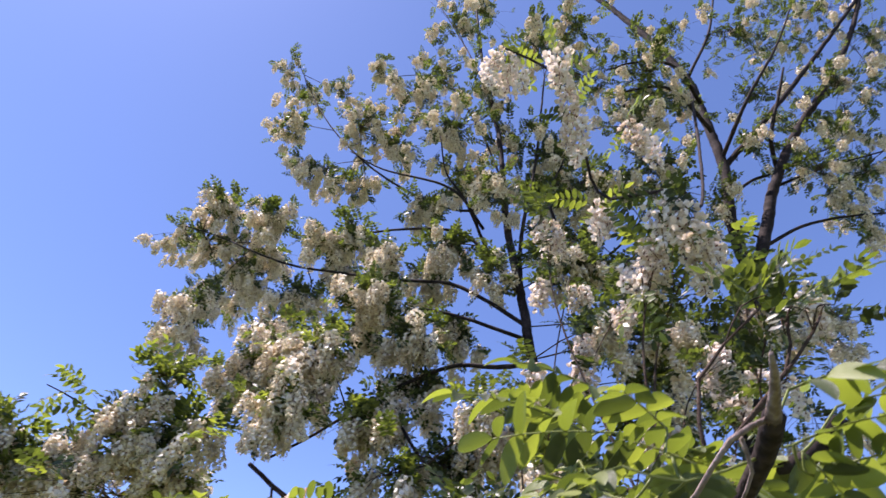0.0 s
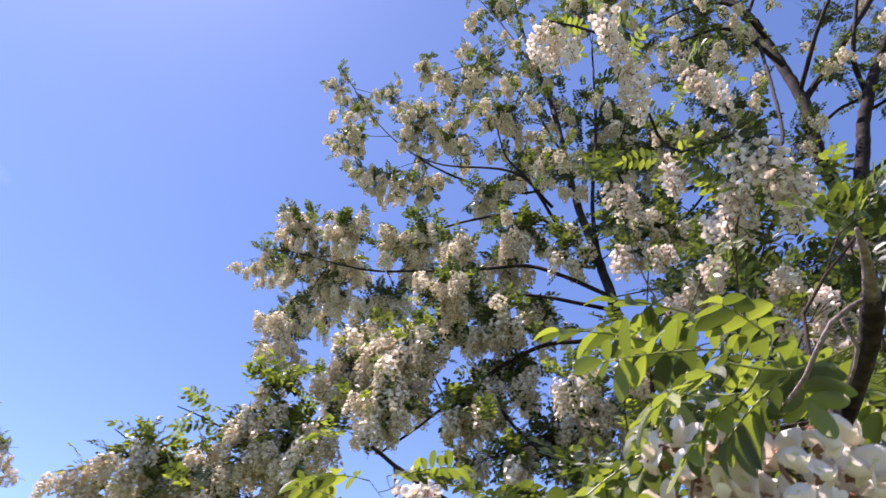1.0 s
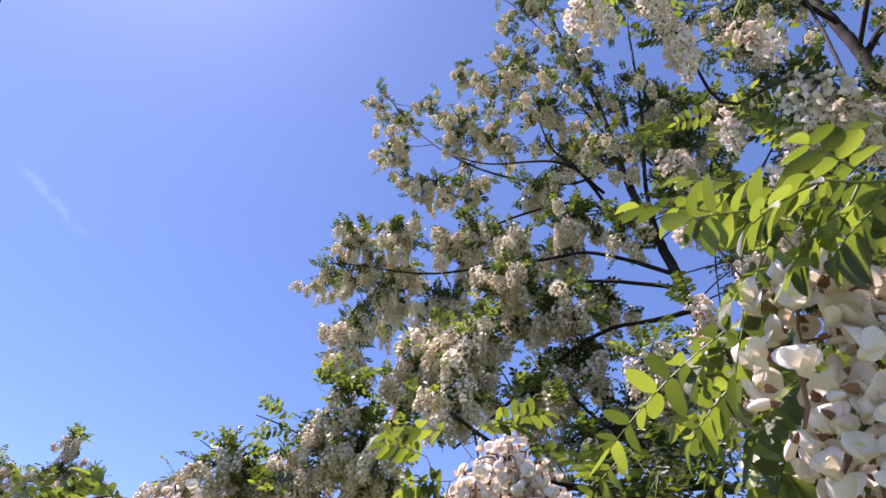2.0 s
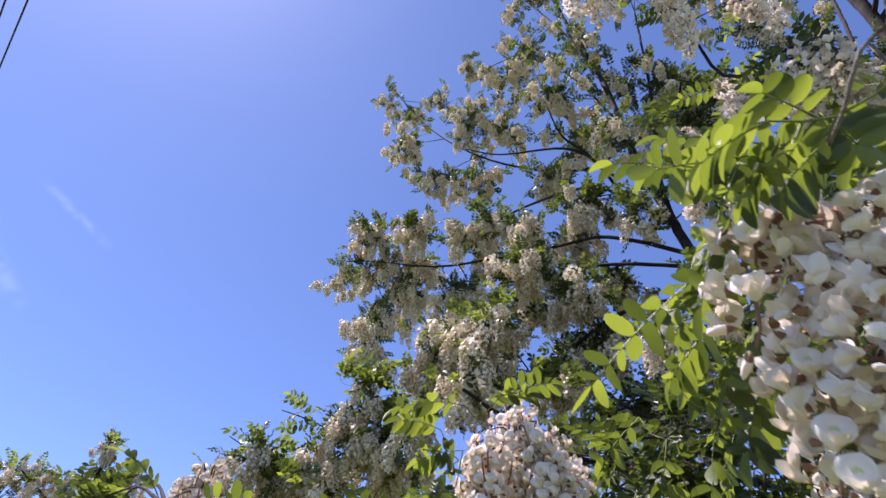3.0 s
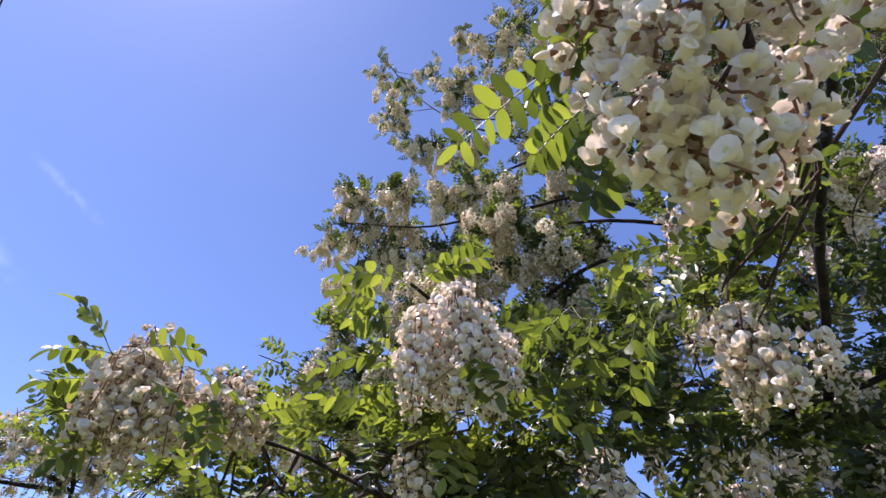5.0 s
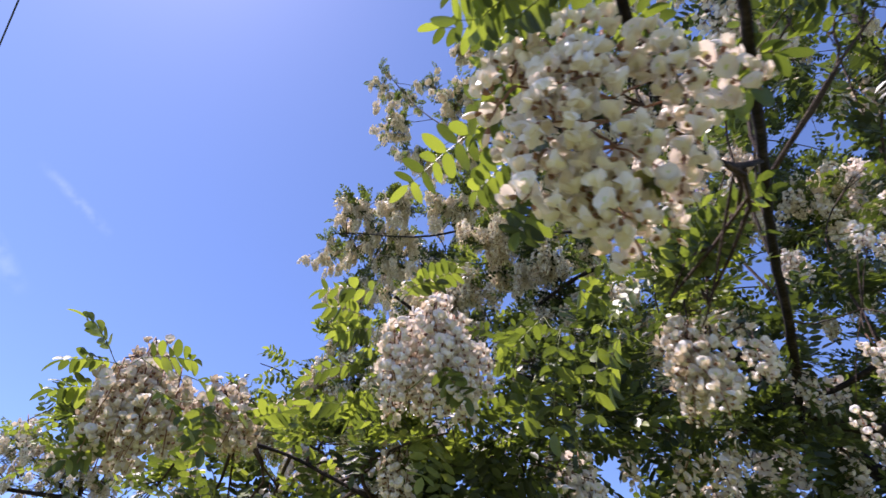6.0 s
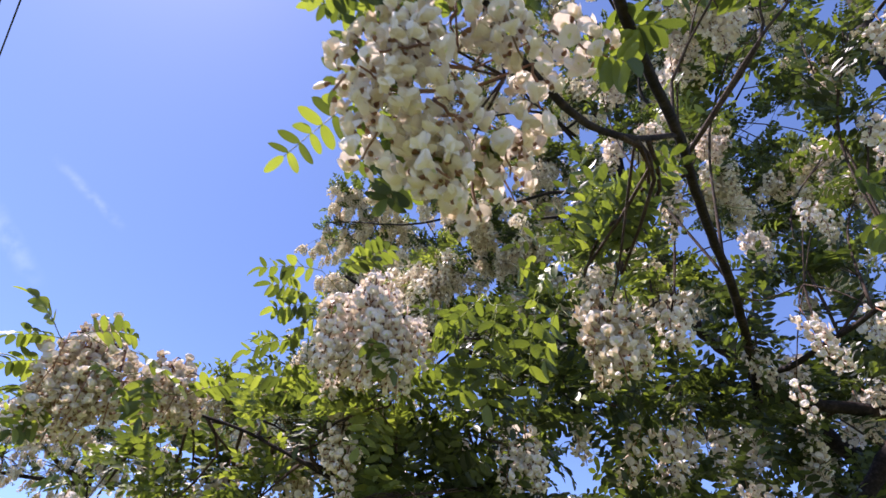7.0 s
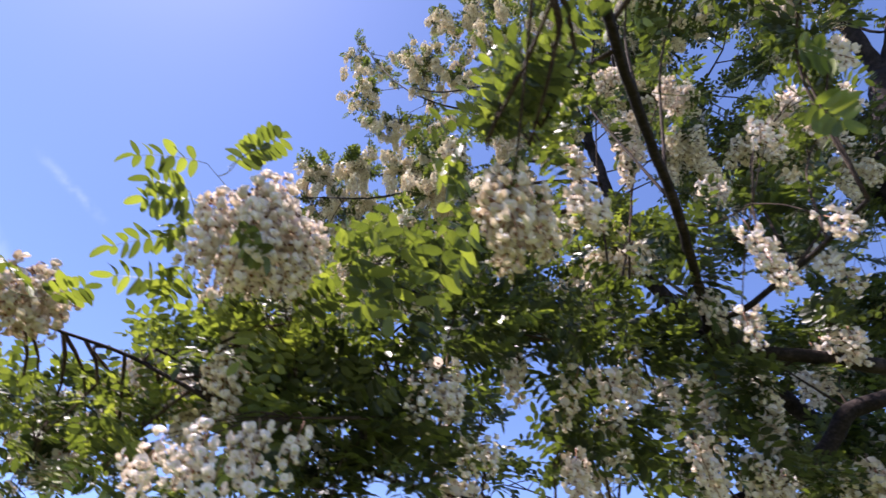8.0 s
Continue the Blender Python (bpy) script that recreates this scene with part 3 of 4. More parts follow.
# lesser boughs that cross the gaps of the crown
lesser_limbs = [
    ([(3.07, 1.30, 5.01), (2.94, 1.16, 5.20), (2.98, 0.98, 5.52), (3.02, 0.84, 5.78)], 0.016, 0.006),
    ([(2.65, 1.36, 5.10), (2.69, 1.06, 5.39), (2.92, 0.77, 5.89), (3.08, 0.57, 6.32)], 0.014, 0.005),
    ([(2.52, 1.29, 5.22), (2.20, 1.19, 5.28), (1.97, 1.16, 5.24), (1.68, 1.25, 5.10)], 0.014, 0.005),
    ([(2.38, 1.19, 5.36), (2.08, 1.07, 5.44), (1.78, 1.11, 5.35), (1.54, 1.20, 5.20)], 0.012, 0.004),
    ([(2.79, 1.53, 4.88), (2.90, 1.40, 4.98), (3.04, 1.30, 5.03), (3.59, 1.22, 5.47), (3.93, 0.98, 5.60)], 0.010, 0.004),
    ([(1.31, 1.88, 3.76), (1.48, 1.77, 3.82), (1.64, 1.59, 3.95), (1.77, 1.49, 4.14)], 0.009, 0.003),
    ([(0.97, 1.86, 3.87), (0.77, 1.73, 4.07), (0.65, 1.73, 4.25), (0.58, 1.67, 4.48)], 0.009, 0.003),
    ([(0.91, 1.79, 3.96), (0.70, 1.78, 4.19), (0.34, 1.98, 4.40), (0.13, 2.05, 4.55)], 0.008, 0.003),
    ([(1.33, 1.81, 3.83), (1.30, 1.66, 3.99), (1.24, 1.61, 4.20), (1.30, 1.49, 4.45)], 0.010, 0.004)]
for k, (pts, r0, r1) in enumerate(fork_limbs + left_limbs + lesser_limbs):
    stout = 1.12 if k < len(fork_limbs) else 1.2
    tall_crown.lines.append(limb(tall, "limb", pts, r0 * stout, r1 * stout, seed=k + 2, sides=8))
fork_line = tall_crown.lines[0]
# upper left sprays
for c in [
    (-0.60, 3.07, 6.77, 0.14, 0.18, 9, 5),
    (-0.31, 2.58, 5.35, 0.19, 0.17, 16, 9),
    (-0.32, 3.05, 6.50, 0.15, 0.17, 9, 6),
    (-0.03, 2.56, 4.84, 0.15, 0.14, 14, 8),
    (-0.03, 3.03, 6.67, 0.18, 0.14, 10, 7),
    (0.26, 2.54, 6.56, 0.10, 0.13, 8, 4),
    (0.18, 2.31, 5.20, 0.18, 0.18, 18, 11),
    (0.29, 2.69, 4.95, 0.19, 0.14, 15, 9),
    (0.46, 2.29, 5.12, 0.18, 0.20, 18, 11),
    (0.45, 2.01, 5.39, 0.18, 0.12, 14, 9),
    (0.74, 2.27, 6.37, 0.25, 0.21, 15, 12),
    (0.75, 1.98, 6.77, 0.25, 0.23, 14, 12),
    (1.16, 2.16, 7.90, 0.35, 0.21, 12, 12)]:
    tall_crown.clump(*c, more=3.1, leafy=7.4, wide=1.42, size=0.83, leaf_size=0.56)
for c in [
    (0.70, 1.83, 4.86, 0.19, 0.18, 18, 12),
    (0.91, 2.14, 4.75, 0.19, 0.17, 17, 12),
    (0.63, 2.05, 4.26, 0.17, 0.10, 14, 9),
    (0.87, 1.59, 4.03, 0.12, 0.12, 10, 9),
    (1.18, 1.84, 4.92, 0.16, 0.20, 10, 10),
    (0.91, 1.74, 5.36, 0.17, 0.22, 12, 12),
    (1.34, 1.91, 4.57, 0.15, 0.15, 8, 10),
    (1.33, 1.62, 4.69, 0.15, 0.15, 8, 10),
    (1.18, 1.45, 5.76, 0.23, 0.23, 12, 14),
    (1.75, 1.51, 5.80, 0.25, 0.25, 12, 14),
    (1.58, 1.34, 6.24, 0.31, 0.16, 12, 14)]:
    tall_crown.clump(*c, more=3.1, leafy=7.4, wide=1.42, size=0.83, leaf_size=0.56)
# middle left sprays
for c in [
    (-0.45, 2.63, 4.31, 0.16, 0.13, 20, 9),
    (-0.80, 3.33, 4.54, 0.17, 0.13, 16, 7),
    (-0.43, 2.79, 4.10, 0.19, 0.15, 20, 10),
    (-0.20, 2.34, 4.09, 0.13, 0.11, 15, 8),
    (-0.09, 2.73, 4.13, 0.16, 0.15, 15, 8),
    (-0.42, 2.68, 3.48, 0.14, 0.16, 24, 8),
    (-0.37, 3.10, 3.97, 0.19, 0.14, 16, 8),
    (-0.20, 2.70, 3.88, 0.13, 0.12, 14, 7),
    (0.13, 2.18, 3.86, 0.12, 0.10, 13, 8),
    (0.29, 2.53, 4.02, 0.07, 0.10, 9, 5)]:
    tall_crown.clump(*c, more=3.1, leafy=7.4, wide=1.42, size=0.83, leaf_size=0.56)
for c in [
    (0.28, 2.18, 3.98, 0.13, 0.07, 11, 8),
    (0.41, 1.81, 3.51, 0.09, 0.09, 13, 8),
    (0.71, 2.06, 3.73, 0.11, 0.11, 14, 8),
    (0.71, 1.77, 3.72, 0.13, 0.09, 12, 10),
    (0.33, 1.75, 3.24, 0.14, 0.06, 14, 9),
    (0.11, 2.37, 3.58, 0.15, 0.11, 16, 8),
    (0.01, 2.15, 3.17, 0.15, 0.13, 20, 9),
    (0.17, 1.75, 2.95, 0.12, 0.10, 18, 9),
    (0.41, 2.05, 3.25, 0.15, 0.11, 16, 9),
    (0.52, 1.69, 3.07, 0.11, 0.10, 14, 9),
    (0.82, 1.94, 3.30, 0.13, 0.10, 13, 8),
    (0.85, 1.63, 3.49, 0.10, 0.10, 6, 7)]:
    tall_crown.clump(*c, more=3.1, leafy=7.4, wide=1.42, size=0.83, leaf_size=0.56)
# lower sprays
for c in [
    (-0.05, 2.18, 2.97, 0.12, 0.11, 18, 9),
    (0.10, 1.80, 2.72, 0.10, 0.09, 18, 9),
    (0.27, 2.14, 3.00, 0.12, 0.10, 16, 8),
    (0.42, 1.75, 2.71, 0.12, 0.09, 16, 10),
    (0.62, 1.78, 2.91, 0.11, 0.08, 13, 8),
    (0.72, 1.43, 2.73, 0.06, 0.06, 4, 3),
    (0.91, 1.76, 2.75, 0.11, 0.11, 14, 10),
    (0.96, 1.44, 2.78, 0.08, 0.08, 5, 6),
    (0.86, 1.23, 2.48, 0.09, 0.06, 4, 8),
    (0.76, 1.75, 2.59, 0.15, 0.10, 10, 12),
    (0.48, 1.66, 2.52, 0.12, 0.08, 8, 10)]:
    tall_crown.clump(*c, more=3.1, leafy=7.4, wide=1.42, size=0.83, leaf_size=0.56)
# sprays between the two stems
for c in [
    (1.13, 1.52, 3.59, 0.11, 0.13, 10, 10),
    (1.46, 1.75, 4.36, 0.16, 0.14, 10, 12),
    (1.46, 1.47, 4.26, 0.13, 0.13, 9, 11),
    (1.19, 1.37, 3.47, 0.12, 0.12, 12, 12),
    (1.85, 1.37, 4.91, 0.22, 0.22, 12, 14),
    (1.81, 1.11, 5.25, 0.23, 0.23, 12, 14),
    (2.21, 1.30, 5.35, 0.23, 0.23, 10, 12),
    (1.82, 1.28, 4.43, 0.18, 0.16, 9, 12),
    (1.29, 1.37, 3.13, 0.13, 0.09, 14, 10),
    (1.69, 1.55, 3.26, 0.16, 0.13, 14, 10),
    (1.66, 1.29, 3.14, 0.12, 0.10, 10, 8)]:
    tall_crown.clump(*c, more=3.1, leafy=7.4, wide=1.42, size=0.83, leaf_size=0.56)
for c in [
    (3.57, 1.11, 6.95, 0.31, 0.27, 10, 9),
    (3.95, 0.56, 7.15, 0.40, 0.29, 12, 10),
    (3.31, 0.72, 5.54, 0.25, 0.22, 10, 10),
    (3.65, 0.94, 5.44, 0.28, 0.20, 10, 10),
    (3.07, 1.06, 4.81, 0.22, 0.17, 9, 9),
    (3.49, 1.24, 4.84, 0.24, 0.12, 9, 8),
    (3.29, 1.09, 4.37, 0.12, 0.12, 6, 5),
    (2.45, 1.39, 3.50, 0.14, 0.11, 8, 7),
    (3.02, 1.46, 3.63, 0.20, 0.11, 10, 8),
    (2.73, 1.37, 3.74, 0.06, 0.14, 6, 3),
    (2.62, 1.91, 3.67, 0.20, 0.20, 10, 12),
    (2.65, 1.60, 2.95, 0.25, 0.18, 10, 12)]:
    tall_crown.clump(*c, more=3.1, leafy=7.4, wide=1.42, size=0.83, leaf_size=0.56)
for c in [
    (3.25, 1.04, 7.02, 0.33, 0.27, 8, 10),
    (4.10, 0.91, 7.95, 0.37, 0.32, 8, 10),
    (3.27, 1.21, 6.13, 0.24, 0.24, 6, 8),
    (4.22, 1.00, 7.40, 0.35, 0.35, 8, 9),
    (3.72, 1.07, 6.03, 0.28, 0.25, 7, 9),
    (4.16, 0.47, 6.66, 0.27, 0.34, 8, 8),
    (4.38, 0.78, 6.33, 0.20, 0.27, 6, 7),
    (3.35, 1.21, 5.35, 0.19, 0.19, 5, 8),
    (2.87, 1.27, 5.29, 0.18, 0.20, 5, 8),
    (3.78, 1.09, 5.15, 0.22, 0.17, 7, 8),
    (2.94, 1.39, 7.47, 0.32, 0.32, 8, 9),
    (3.00, 1.82, 7.27, 0.32, 0.32, 8, 9)]:
    tall_crown.clump(*c, more=1.5, leafy=7.5, wide=1.5, size=0.98, leaf_size=0.6)
for c in [
    (1.65, 1.54, 4.40, 0.19, 0.19, 10, 10),
    (2.13, 1.67, 4.79, 0.22, 0.22, 9, 10),
    (1.97, 1.50, 3.98, 0.16, 0.16, 8, 9),
    (2.50, 1.59, 4.59, 0.22, 0.22, 9, 10),
    (1.62, 1.92, 4.24, 0.17, 0.17, 8, 9),
    (1.62, 1.63, 3.66, 0.16, 0.14, 9, 10),
    (1.94, 1.87, 3.78, 0.14, 0.13, 6, 8),
    (1.55, 1.86, 3.47, 0.14, 0.14, 8, 9),
    (1.68, 1.49, 3.06, 0.13, 0.12, 9, 10),
    (2.10, 1.65, 3.43, 0.16, 0.15, 9, 10),
    (2.05, 1.40, 3.33, 0.14, 0.17, 9, 10),
    (2.20, 1.76, 3.14, 0.15, 0.18, 9, 10),
    (1.64, 1.87, 5.05, 0.18, 0.22, 7, 8),
    (1.63, 1.59, 2.85, 0.12, 0.11, 8, 10)]:
    tall_crown.clump(*c, more=1.2, leafy=7.5, wide=1.5, size=0.95, leaf_size=0.66)
for c in [
    (1.97, 1.84, 2.72, 0.17, 0.14, 10, 12),
    (1.77, 1.70, 2.35, 0.14, 0.13, 10, 12),
    (1.52, 1.59, 2.11, 0.12, 0.12, 10, 12),
    (1.72, 1.91, 2.55, 0.13, 0.12, 8, 10),
    (1.49, 1.78, 2.07, 0.15, 0.10, 10, 12),
    (1.46, 1.52, 1.97, 0.10, 0.09, 8, 10),
    (2.03, 1.58, 2.69, 0.16, 0.21, 10, 12),
    (1.36, 1.77, 2.32, 0.13, 0.11, 8, 10)]:
    tall_crown.clump(*c, more=1.2, leafy=7.5, wide=1.5, size=0.95, leaf_size=0.66)
tall_crown.finish(FAR_RACEMES, FAR_LEAVES, lambda p: p.y + 0.7 * p.x + 0.25 * p.z)

# a forward bough of the tall tree, hung with heavy racemes
heavy = Crown(tall, 57)
heavy.lines.append(limb(tall, "limb", [fork_line[len(fork_line) // 3], *[(1.312, 0.791, 3.446), (0.849, 0.579, 2.961), (0.685, 0.553, 2.826), (0.655, 0.652, 2.922), (0.567, 0.570, 3.077), (0.507, 0.531, 3.178), (0.362, 0.576, 3.320)]], 0.012, 0.003, None, "", 7, 0.04, 70))
rng = random.Random(58)
for t, size in [(t, 1.02) for t in [(0.653, 0.497, 2.744), (0.672, 0.479, 2.740), (0.685, 0.470, 2.707), (0.710, 0.476, 2.681), (0.745, 0.492, 2.669), (0.778, 0.509, 2.657), (0.731, 0.524, 2.663), (0.689, 0.502, 2.684), (0.751, 0.527, 2.641), (0.684, 0.513, 2.739), (0.726, 0.515, 2.703), (0.710, 0.675, 2.724), (0.732, 0.655, 2.721), (0.755, 0.664, 2.693), (0.740, 0.688, 2.719)]] + [(t, 1.1) for t in [(0.656, 0.672, 2.908), (0.681, 0.675, 2.904), (0.673, 0.690, 2.885), (0.484, 0.516, 3.136), (0.517, 0.541, 3.112), (0.559, 0.574, 3.079), (0.585, 0.594, 3.057), (0.549, 0.570, 3.109), (0.352, 0.594, 3.315), (0.391, 0.586, 3.308), (0.423, 0.602, 3.292), (0.344, 0.626, 3.304), (0.392, 0.624, 3.314), (0.762, 0.564, 3.158), (0.733, 0.566, 3.174), (0.798, 0.578, 3.155), (0.474, 0.492, 3.206)]]:
    p = Vector(t)
    root = heavy.nearest(p)
    line = curve_points([root, (root + p) / 2 + Vector((0, 0, 0.015)), p], 0.04)
    tube(heavy.twigs, line, 0.0016, 0.0009, 4, 0.1, 0, rng)
    heavy.lines.append(line)
    heavy.racemes.append((hang(p, rng, 0.1, size), rng.randrange(64)))
    heavy.leaves.append((spring(p, (rng.uniform(-1, 1), rng.uniform(-1, 1), 0.2), rng, 0.75), rng.randrange(64)))
heavy.finish(MID_RACEMES, MID_LEAVES, lambda p: p.y)

# ---- low locust at the back, its sprays leaning over the open sky ----
low = thing("black_locust_sapling", (-0.27, 2.51, 0), "young black locust with drooping white racemes and feathery leaves", "tree", "locust trees")
low_crown = Crown(low, 23)
for k, (pts, r0, r1) in enumerate([
        ([low.location, low.location + Vector((0.05, 0, 1.2)), *[(-0.151, 2.402, 2.409), (-0.267, 2.336, 2.602)]], 0.035, 0.012),
        ([(-0.207, 2.319, 2.510), (-0.404, 2.229, 2.696), (-0.561, 2.170, 2.759), (-0.675, 2.128, 2.782)], 0.007, 0.002),
        ([(-0.269, 2.391, 2.597), (-0.592, 2.338, 2.589), (-0.777, 2.265, 2.646), (-0.892, 2.203, 2.697)], 0.007, 0.002),
        ([(-0.361, 2.258, 2.639), (-0.298, 2.166, 2.873), (-0.411, 2.077, 3.007)], 0.006, 0.002)]):
    low_crown.lines.append(limb(low, "trunk" if k == 0 else "limb", pts, r0, r1, seed=k + 40))
for c in [
    (-0.371, 2.128, 2.691, 0.105, 0.110, 22, 8),
    (-0.516, 2.235, 2.624, 0.104, 0.094, 10, 8),
    (-0.739, 2.191, 2.575, 0.115, 0.078, 12, 7),
    (-0.628, 2.239, 2.532, 0.156, 0.078, 12, 8),
    (-0.255, 2.188, 2.573, 0.150, 0.100, 12, 12),
    (-0.913, 2.256, 2.526, 0.163, 0.054, 8, 7),
    (-0.291, 2.056, 2.868, 0.090, 0.100, 3, 12),
    (-0.085, 2.058, 2.663, 0.143, 0.119, 8, 12),
    (-0.231, 2.119, 2.753, 0.100, 0.100, 4, 10),
    (-0.328, 2.212, 2.473, 0.399, 0.100, 14, 20),
    (-0.658, 2.312, 2.586, 0.190, 0.108, 14, 12),
    (-0.514, 2.360, 2.547, 0.190, 0.108, 14, 12),
    (-0.187, 2.198, 2.552, 0.150, 0.100, 10, 10)]:
    low_crown.clump(*c, more=2.4, leafy=2.4, wide=1.15, size=0.8, leaf_size=0.75)
rng = random.Random(5)
for b, t in [
    ((-0.499, 2.126, 2.766), (-0.647, 2.069, 2.804)),
    ((-0.504, 2.142, 2.726), (-0.651, 2.113, 2.705)),
    ((-0.719, 2.179, 2.627), (-0.863, 2.102, 2.690)),
    ((-0.719, 2.179, 2.627), (-0.774, 2.133, 2.696)),
    ((-0.382, 2.048, 2.859), (-0.249, 2.038, 2.913)),
    ((-0.429, 2.032, 2.873), (-0.395, 1.992, 2.957)),
    ((-0.560, 2.154, 2.799), (-0.669, 2.147, 2.737)),
    ((-0.567, 2.145, 2.816), (-0.646, 2.108, 2.848)),
    ((-0.374, 1.937, 2.874), (-0.198, 1.985, 2.828)),
    ((-0.704, 2.170, 2.644), (-0.779, 2.117, 2.719)),
    ((-0.342, 2.031, 2.903), (-0.425, 2.005, 2.923)),
    ((-0.293, 2.046, 2.888), (-0.198, 2.062, 2.877))]:
    near_leaf(low, b, t, 6, 0.034, rng, rng.uniform(-.5, .5), 0.5, low_crown)
low_crown.finish(FAR_RACEMES, FAR_LEAVES, lambda p: p.y)

# ---- distant locust ----
far = thing("distant_black_locust", (-4.49, 6.99, 0), "distant black locust with pale flowering treetop against the sky", "tree", "locust trees")
far_crown = Crown(far, 31)
for k, (pts, r0, r1) in enumerate([
        ([far.location, far.location + Vector((0.1, 0, 2.0)), *[(-4.202, 7.042, 3.285), (-4.263, 6.854, 3.851), (-4.211, 6.633, 4.538)]], 0.09, 0.01),
        ([(-4.184, 6.871, 3.541), (-4.544, 6.575, 3.750), (-4.849, 6.261, 4.012)], 0.03, 0.008),
        ([(-4.184, 6.871, 3.541), (-5.090, 6.234, 3.504), (-5.522, 5.791, 3.688)], 0.03, 0.008)]):
    far_crown.lines.append(limb(far, "trunk" if k == 0 else "limb", pts, r0, r1, seed=k + 50, step=0.2))
for c in [
    (-4.141, 6.603, 4.417, 0.231, 0.213, 26, 16),
    (-4.183, 6.687, 4.130, 0.356, 0.231, 40, 24),
    (-4.450, 6.576, 3.947, 0.409, 0.231, 44, 26),
    (-4.750, 6.378, 3.898, 0.356, 0.267, 38, 24),
    (-3.891, 6.882, 4.074, 0.267, 0.231, 24, 16),
    (-4.467, 6.656, 3.654, 1.067, 0.302, 70, 50),
    (-4.981, 6.265, 3.695, 0.534, 0.445, 40, 30),
    (-5.342, 5.956, 3.695, 0.534, 0.534, 40, 30),
    (-4.029, 6.907, 3.745, 0.623, 0.267, 40, 30)]:
    far_crown.clump(*c, thick=0.012, more=1.5, leafy=1.3)
far_crown.finish(FAR_RACEMES, FAR_LEAVES, lambda p: p.y, 200)

# ---- the near locust, whose branches the camera passes ----
near = thing("near_black_locust", (1.55, 1.75, 0), "near black locust with large white flower clusters and bright leaves", "tree", "locust trees")
near_crown = Crown(near, 43)
near_limbs = [
    ("trunk", [near.location - Vector((0, 0, 0.1)), near.location + Vector((-0.05, -0.05, 1.0)), *[(1.574, 1.202, 2.031), (1.328, 1.142, 2.086)]], 0.05, 0.026),
    ("limb", [(1.328, 1.142, 2.086), (1.178, 1.135, 2.103), (1.024, 1.153, 2.128), (0.932, 1.158, 2.164), (0.758, 1.192, 2.169)], 0.018, 0.009),
    ("limb", [(0.948, 1.195, 2.116), (0.918, 1.103, 2.164), (0.775, 0.850, 2.191), (0.678, 0.702, 2.187), (0.583, 0.555, 2.159), (0.523, 0.457, 2.144), (0.430, 0.326, 2.085), (0.365, 0.232, 2.052), (0.340, 0.190, 2.054)], 0.0105, 0.005),
    ("limb", [(1.634, 1.277, 2.189), (1.462, 1.336, 2.136), (1.361, 1.371, 2.107), (1.270, 1.418, 2.014), (1.083, 1.451, 1.923), (0.766, 1.405, 1.795)], 0.021, 0.015),
    ("limb", [(0.943, 1.129, 2.182), (0.978, 1.073, 2.168), (1.009, 0.971, 2.172), (1.023, 0.882, 2.167), (1.042, 0.762, 2.174)], 0.007, 0.004),
    ("limb", [(0.945, 1.168, 2.164), (0.785, 1.252, 2.257), (0.610, 1.358, 2.274), (0.494, 1.387, 2.260)], 0.008, 0.004),
    ("limb", [(0.758, 1.192, 2.169), (0.524, 1.150, 2.183), (0.271, 1.026, 2.156), (0.125, 0.890, 2.161), (0.033, 0.810, 2.182)], 0.009, 0.003),
    ("limb", [(0.713, 1.279, 1.810), (0.352, 1.159, 1.819), (0.085, 0.991, 1.855), (-0.013, 0.959, 1.890), (-0.130, 0.948, 1.938), (-0.262, 0.920, 1.970), (-0.390, 0.844, 2.003)], 0.006, 0.002),
    ("limb", [(0.515, 0.445, 2.140), (0.430, 0.395, 2.060), (0.361, 0.350, 2.020), (0.305, 0.290, 1.994), (0.265, 0.244, 1.985), (0.233, 0.190, 1.990), (0.212, 0.154, 1.995), (0.195, 0.131, 1.999)], 0.0036, 0.0044)]
for k, (name, pts, r0, r1) in enumerate(near_limbs):
    near_crown.lines.append(limb(near, name, pts, r0, r1, seed=k + 60, step=0.03))
limb(near, "pale_twig", [(0.924, 1.115, 2.217), (0.885, 1.113, 2.252), (0.848, 1.121, 2.301)], 0.006, 0.003, PALE_TWIG, "pale pinkish broken twig", 6, 0.02, 71)
# the broken top of the limb, with bare side twigs
limb(near, "stub", [(0.195, 0.132, 1.998), (0.178, 0.115, 1.999), (0.159, 0.099, 1.999)], 0.0032, 0.0008, PALE_TWIG, "broken pale stub", 8, 0.01, 73)
limb(near, "pale_twig", [(0.195, 0.131, 1.999), (0.181, 0.143, 1.991), (0.178, 0.164, 1.976), (0.176, 0.179, 1.970)], 0.0012, 0.0009, PALE_TWIG, "bare pale twig", 6, 0.01, 74)
limb(near, "pale_twig", [(0.185, 0.141, 1.992), (0.192, 0.147, 1.982), (0.192, 0.158, 1.972)], 0.0009, 0.0006, PALE_TWIG, "bare pale twig", 6, 0.01, 75)

rng = random.Random(77)
# leafy sprays beside and below the middle cluster
for c in [
    (0.289, 0.887, 2.102, 0.063, 0.074, 1, 13),
    (0.341, 0.911, 2.047, 0.052, 0.062, 1, 12),
    (0.273, 1.019, 1.983, 0.065, 0.049, 2, 16),
    (0.381, 1.025, 1.978, 0.065, 0.049, 2, 18),
    (0.510, 1.049, 2.015, 0.067, 0.045, 2, 16),
    (0.641, 1.075, 2.019, 0.069, 0.046, 3, 15),
    (0.425, 0.958, 2.206, 0.036, 0.053, 0, 7),
    (0.552, 0.988, 2.024, 0.054, 0.027, 1, 10)]:
    near_crown.clump(*c, leafy=1.15, more=0.7, leaf_size=0.68)
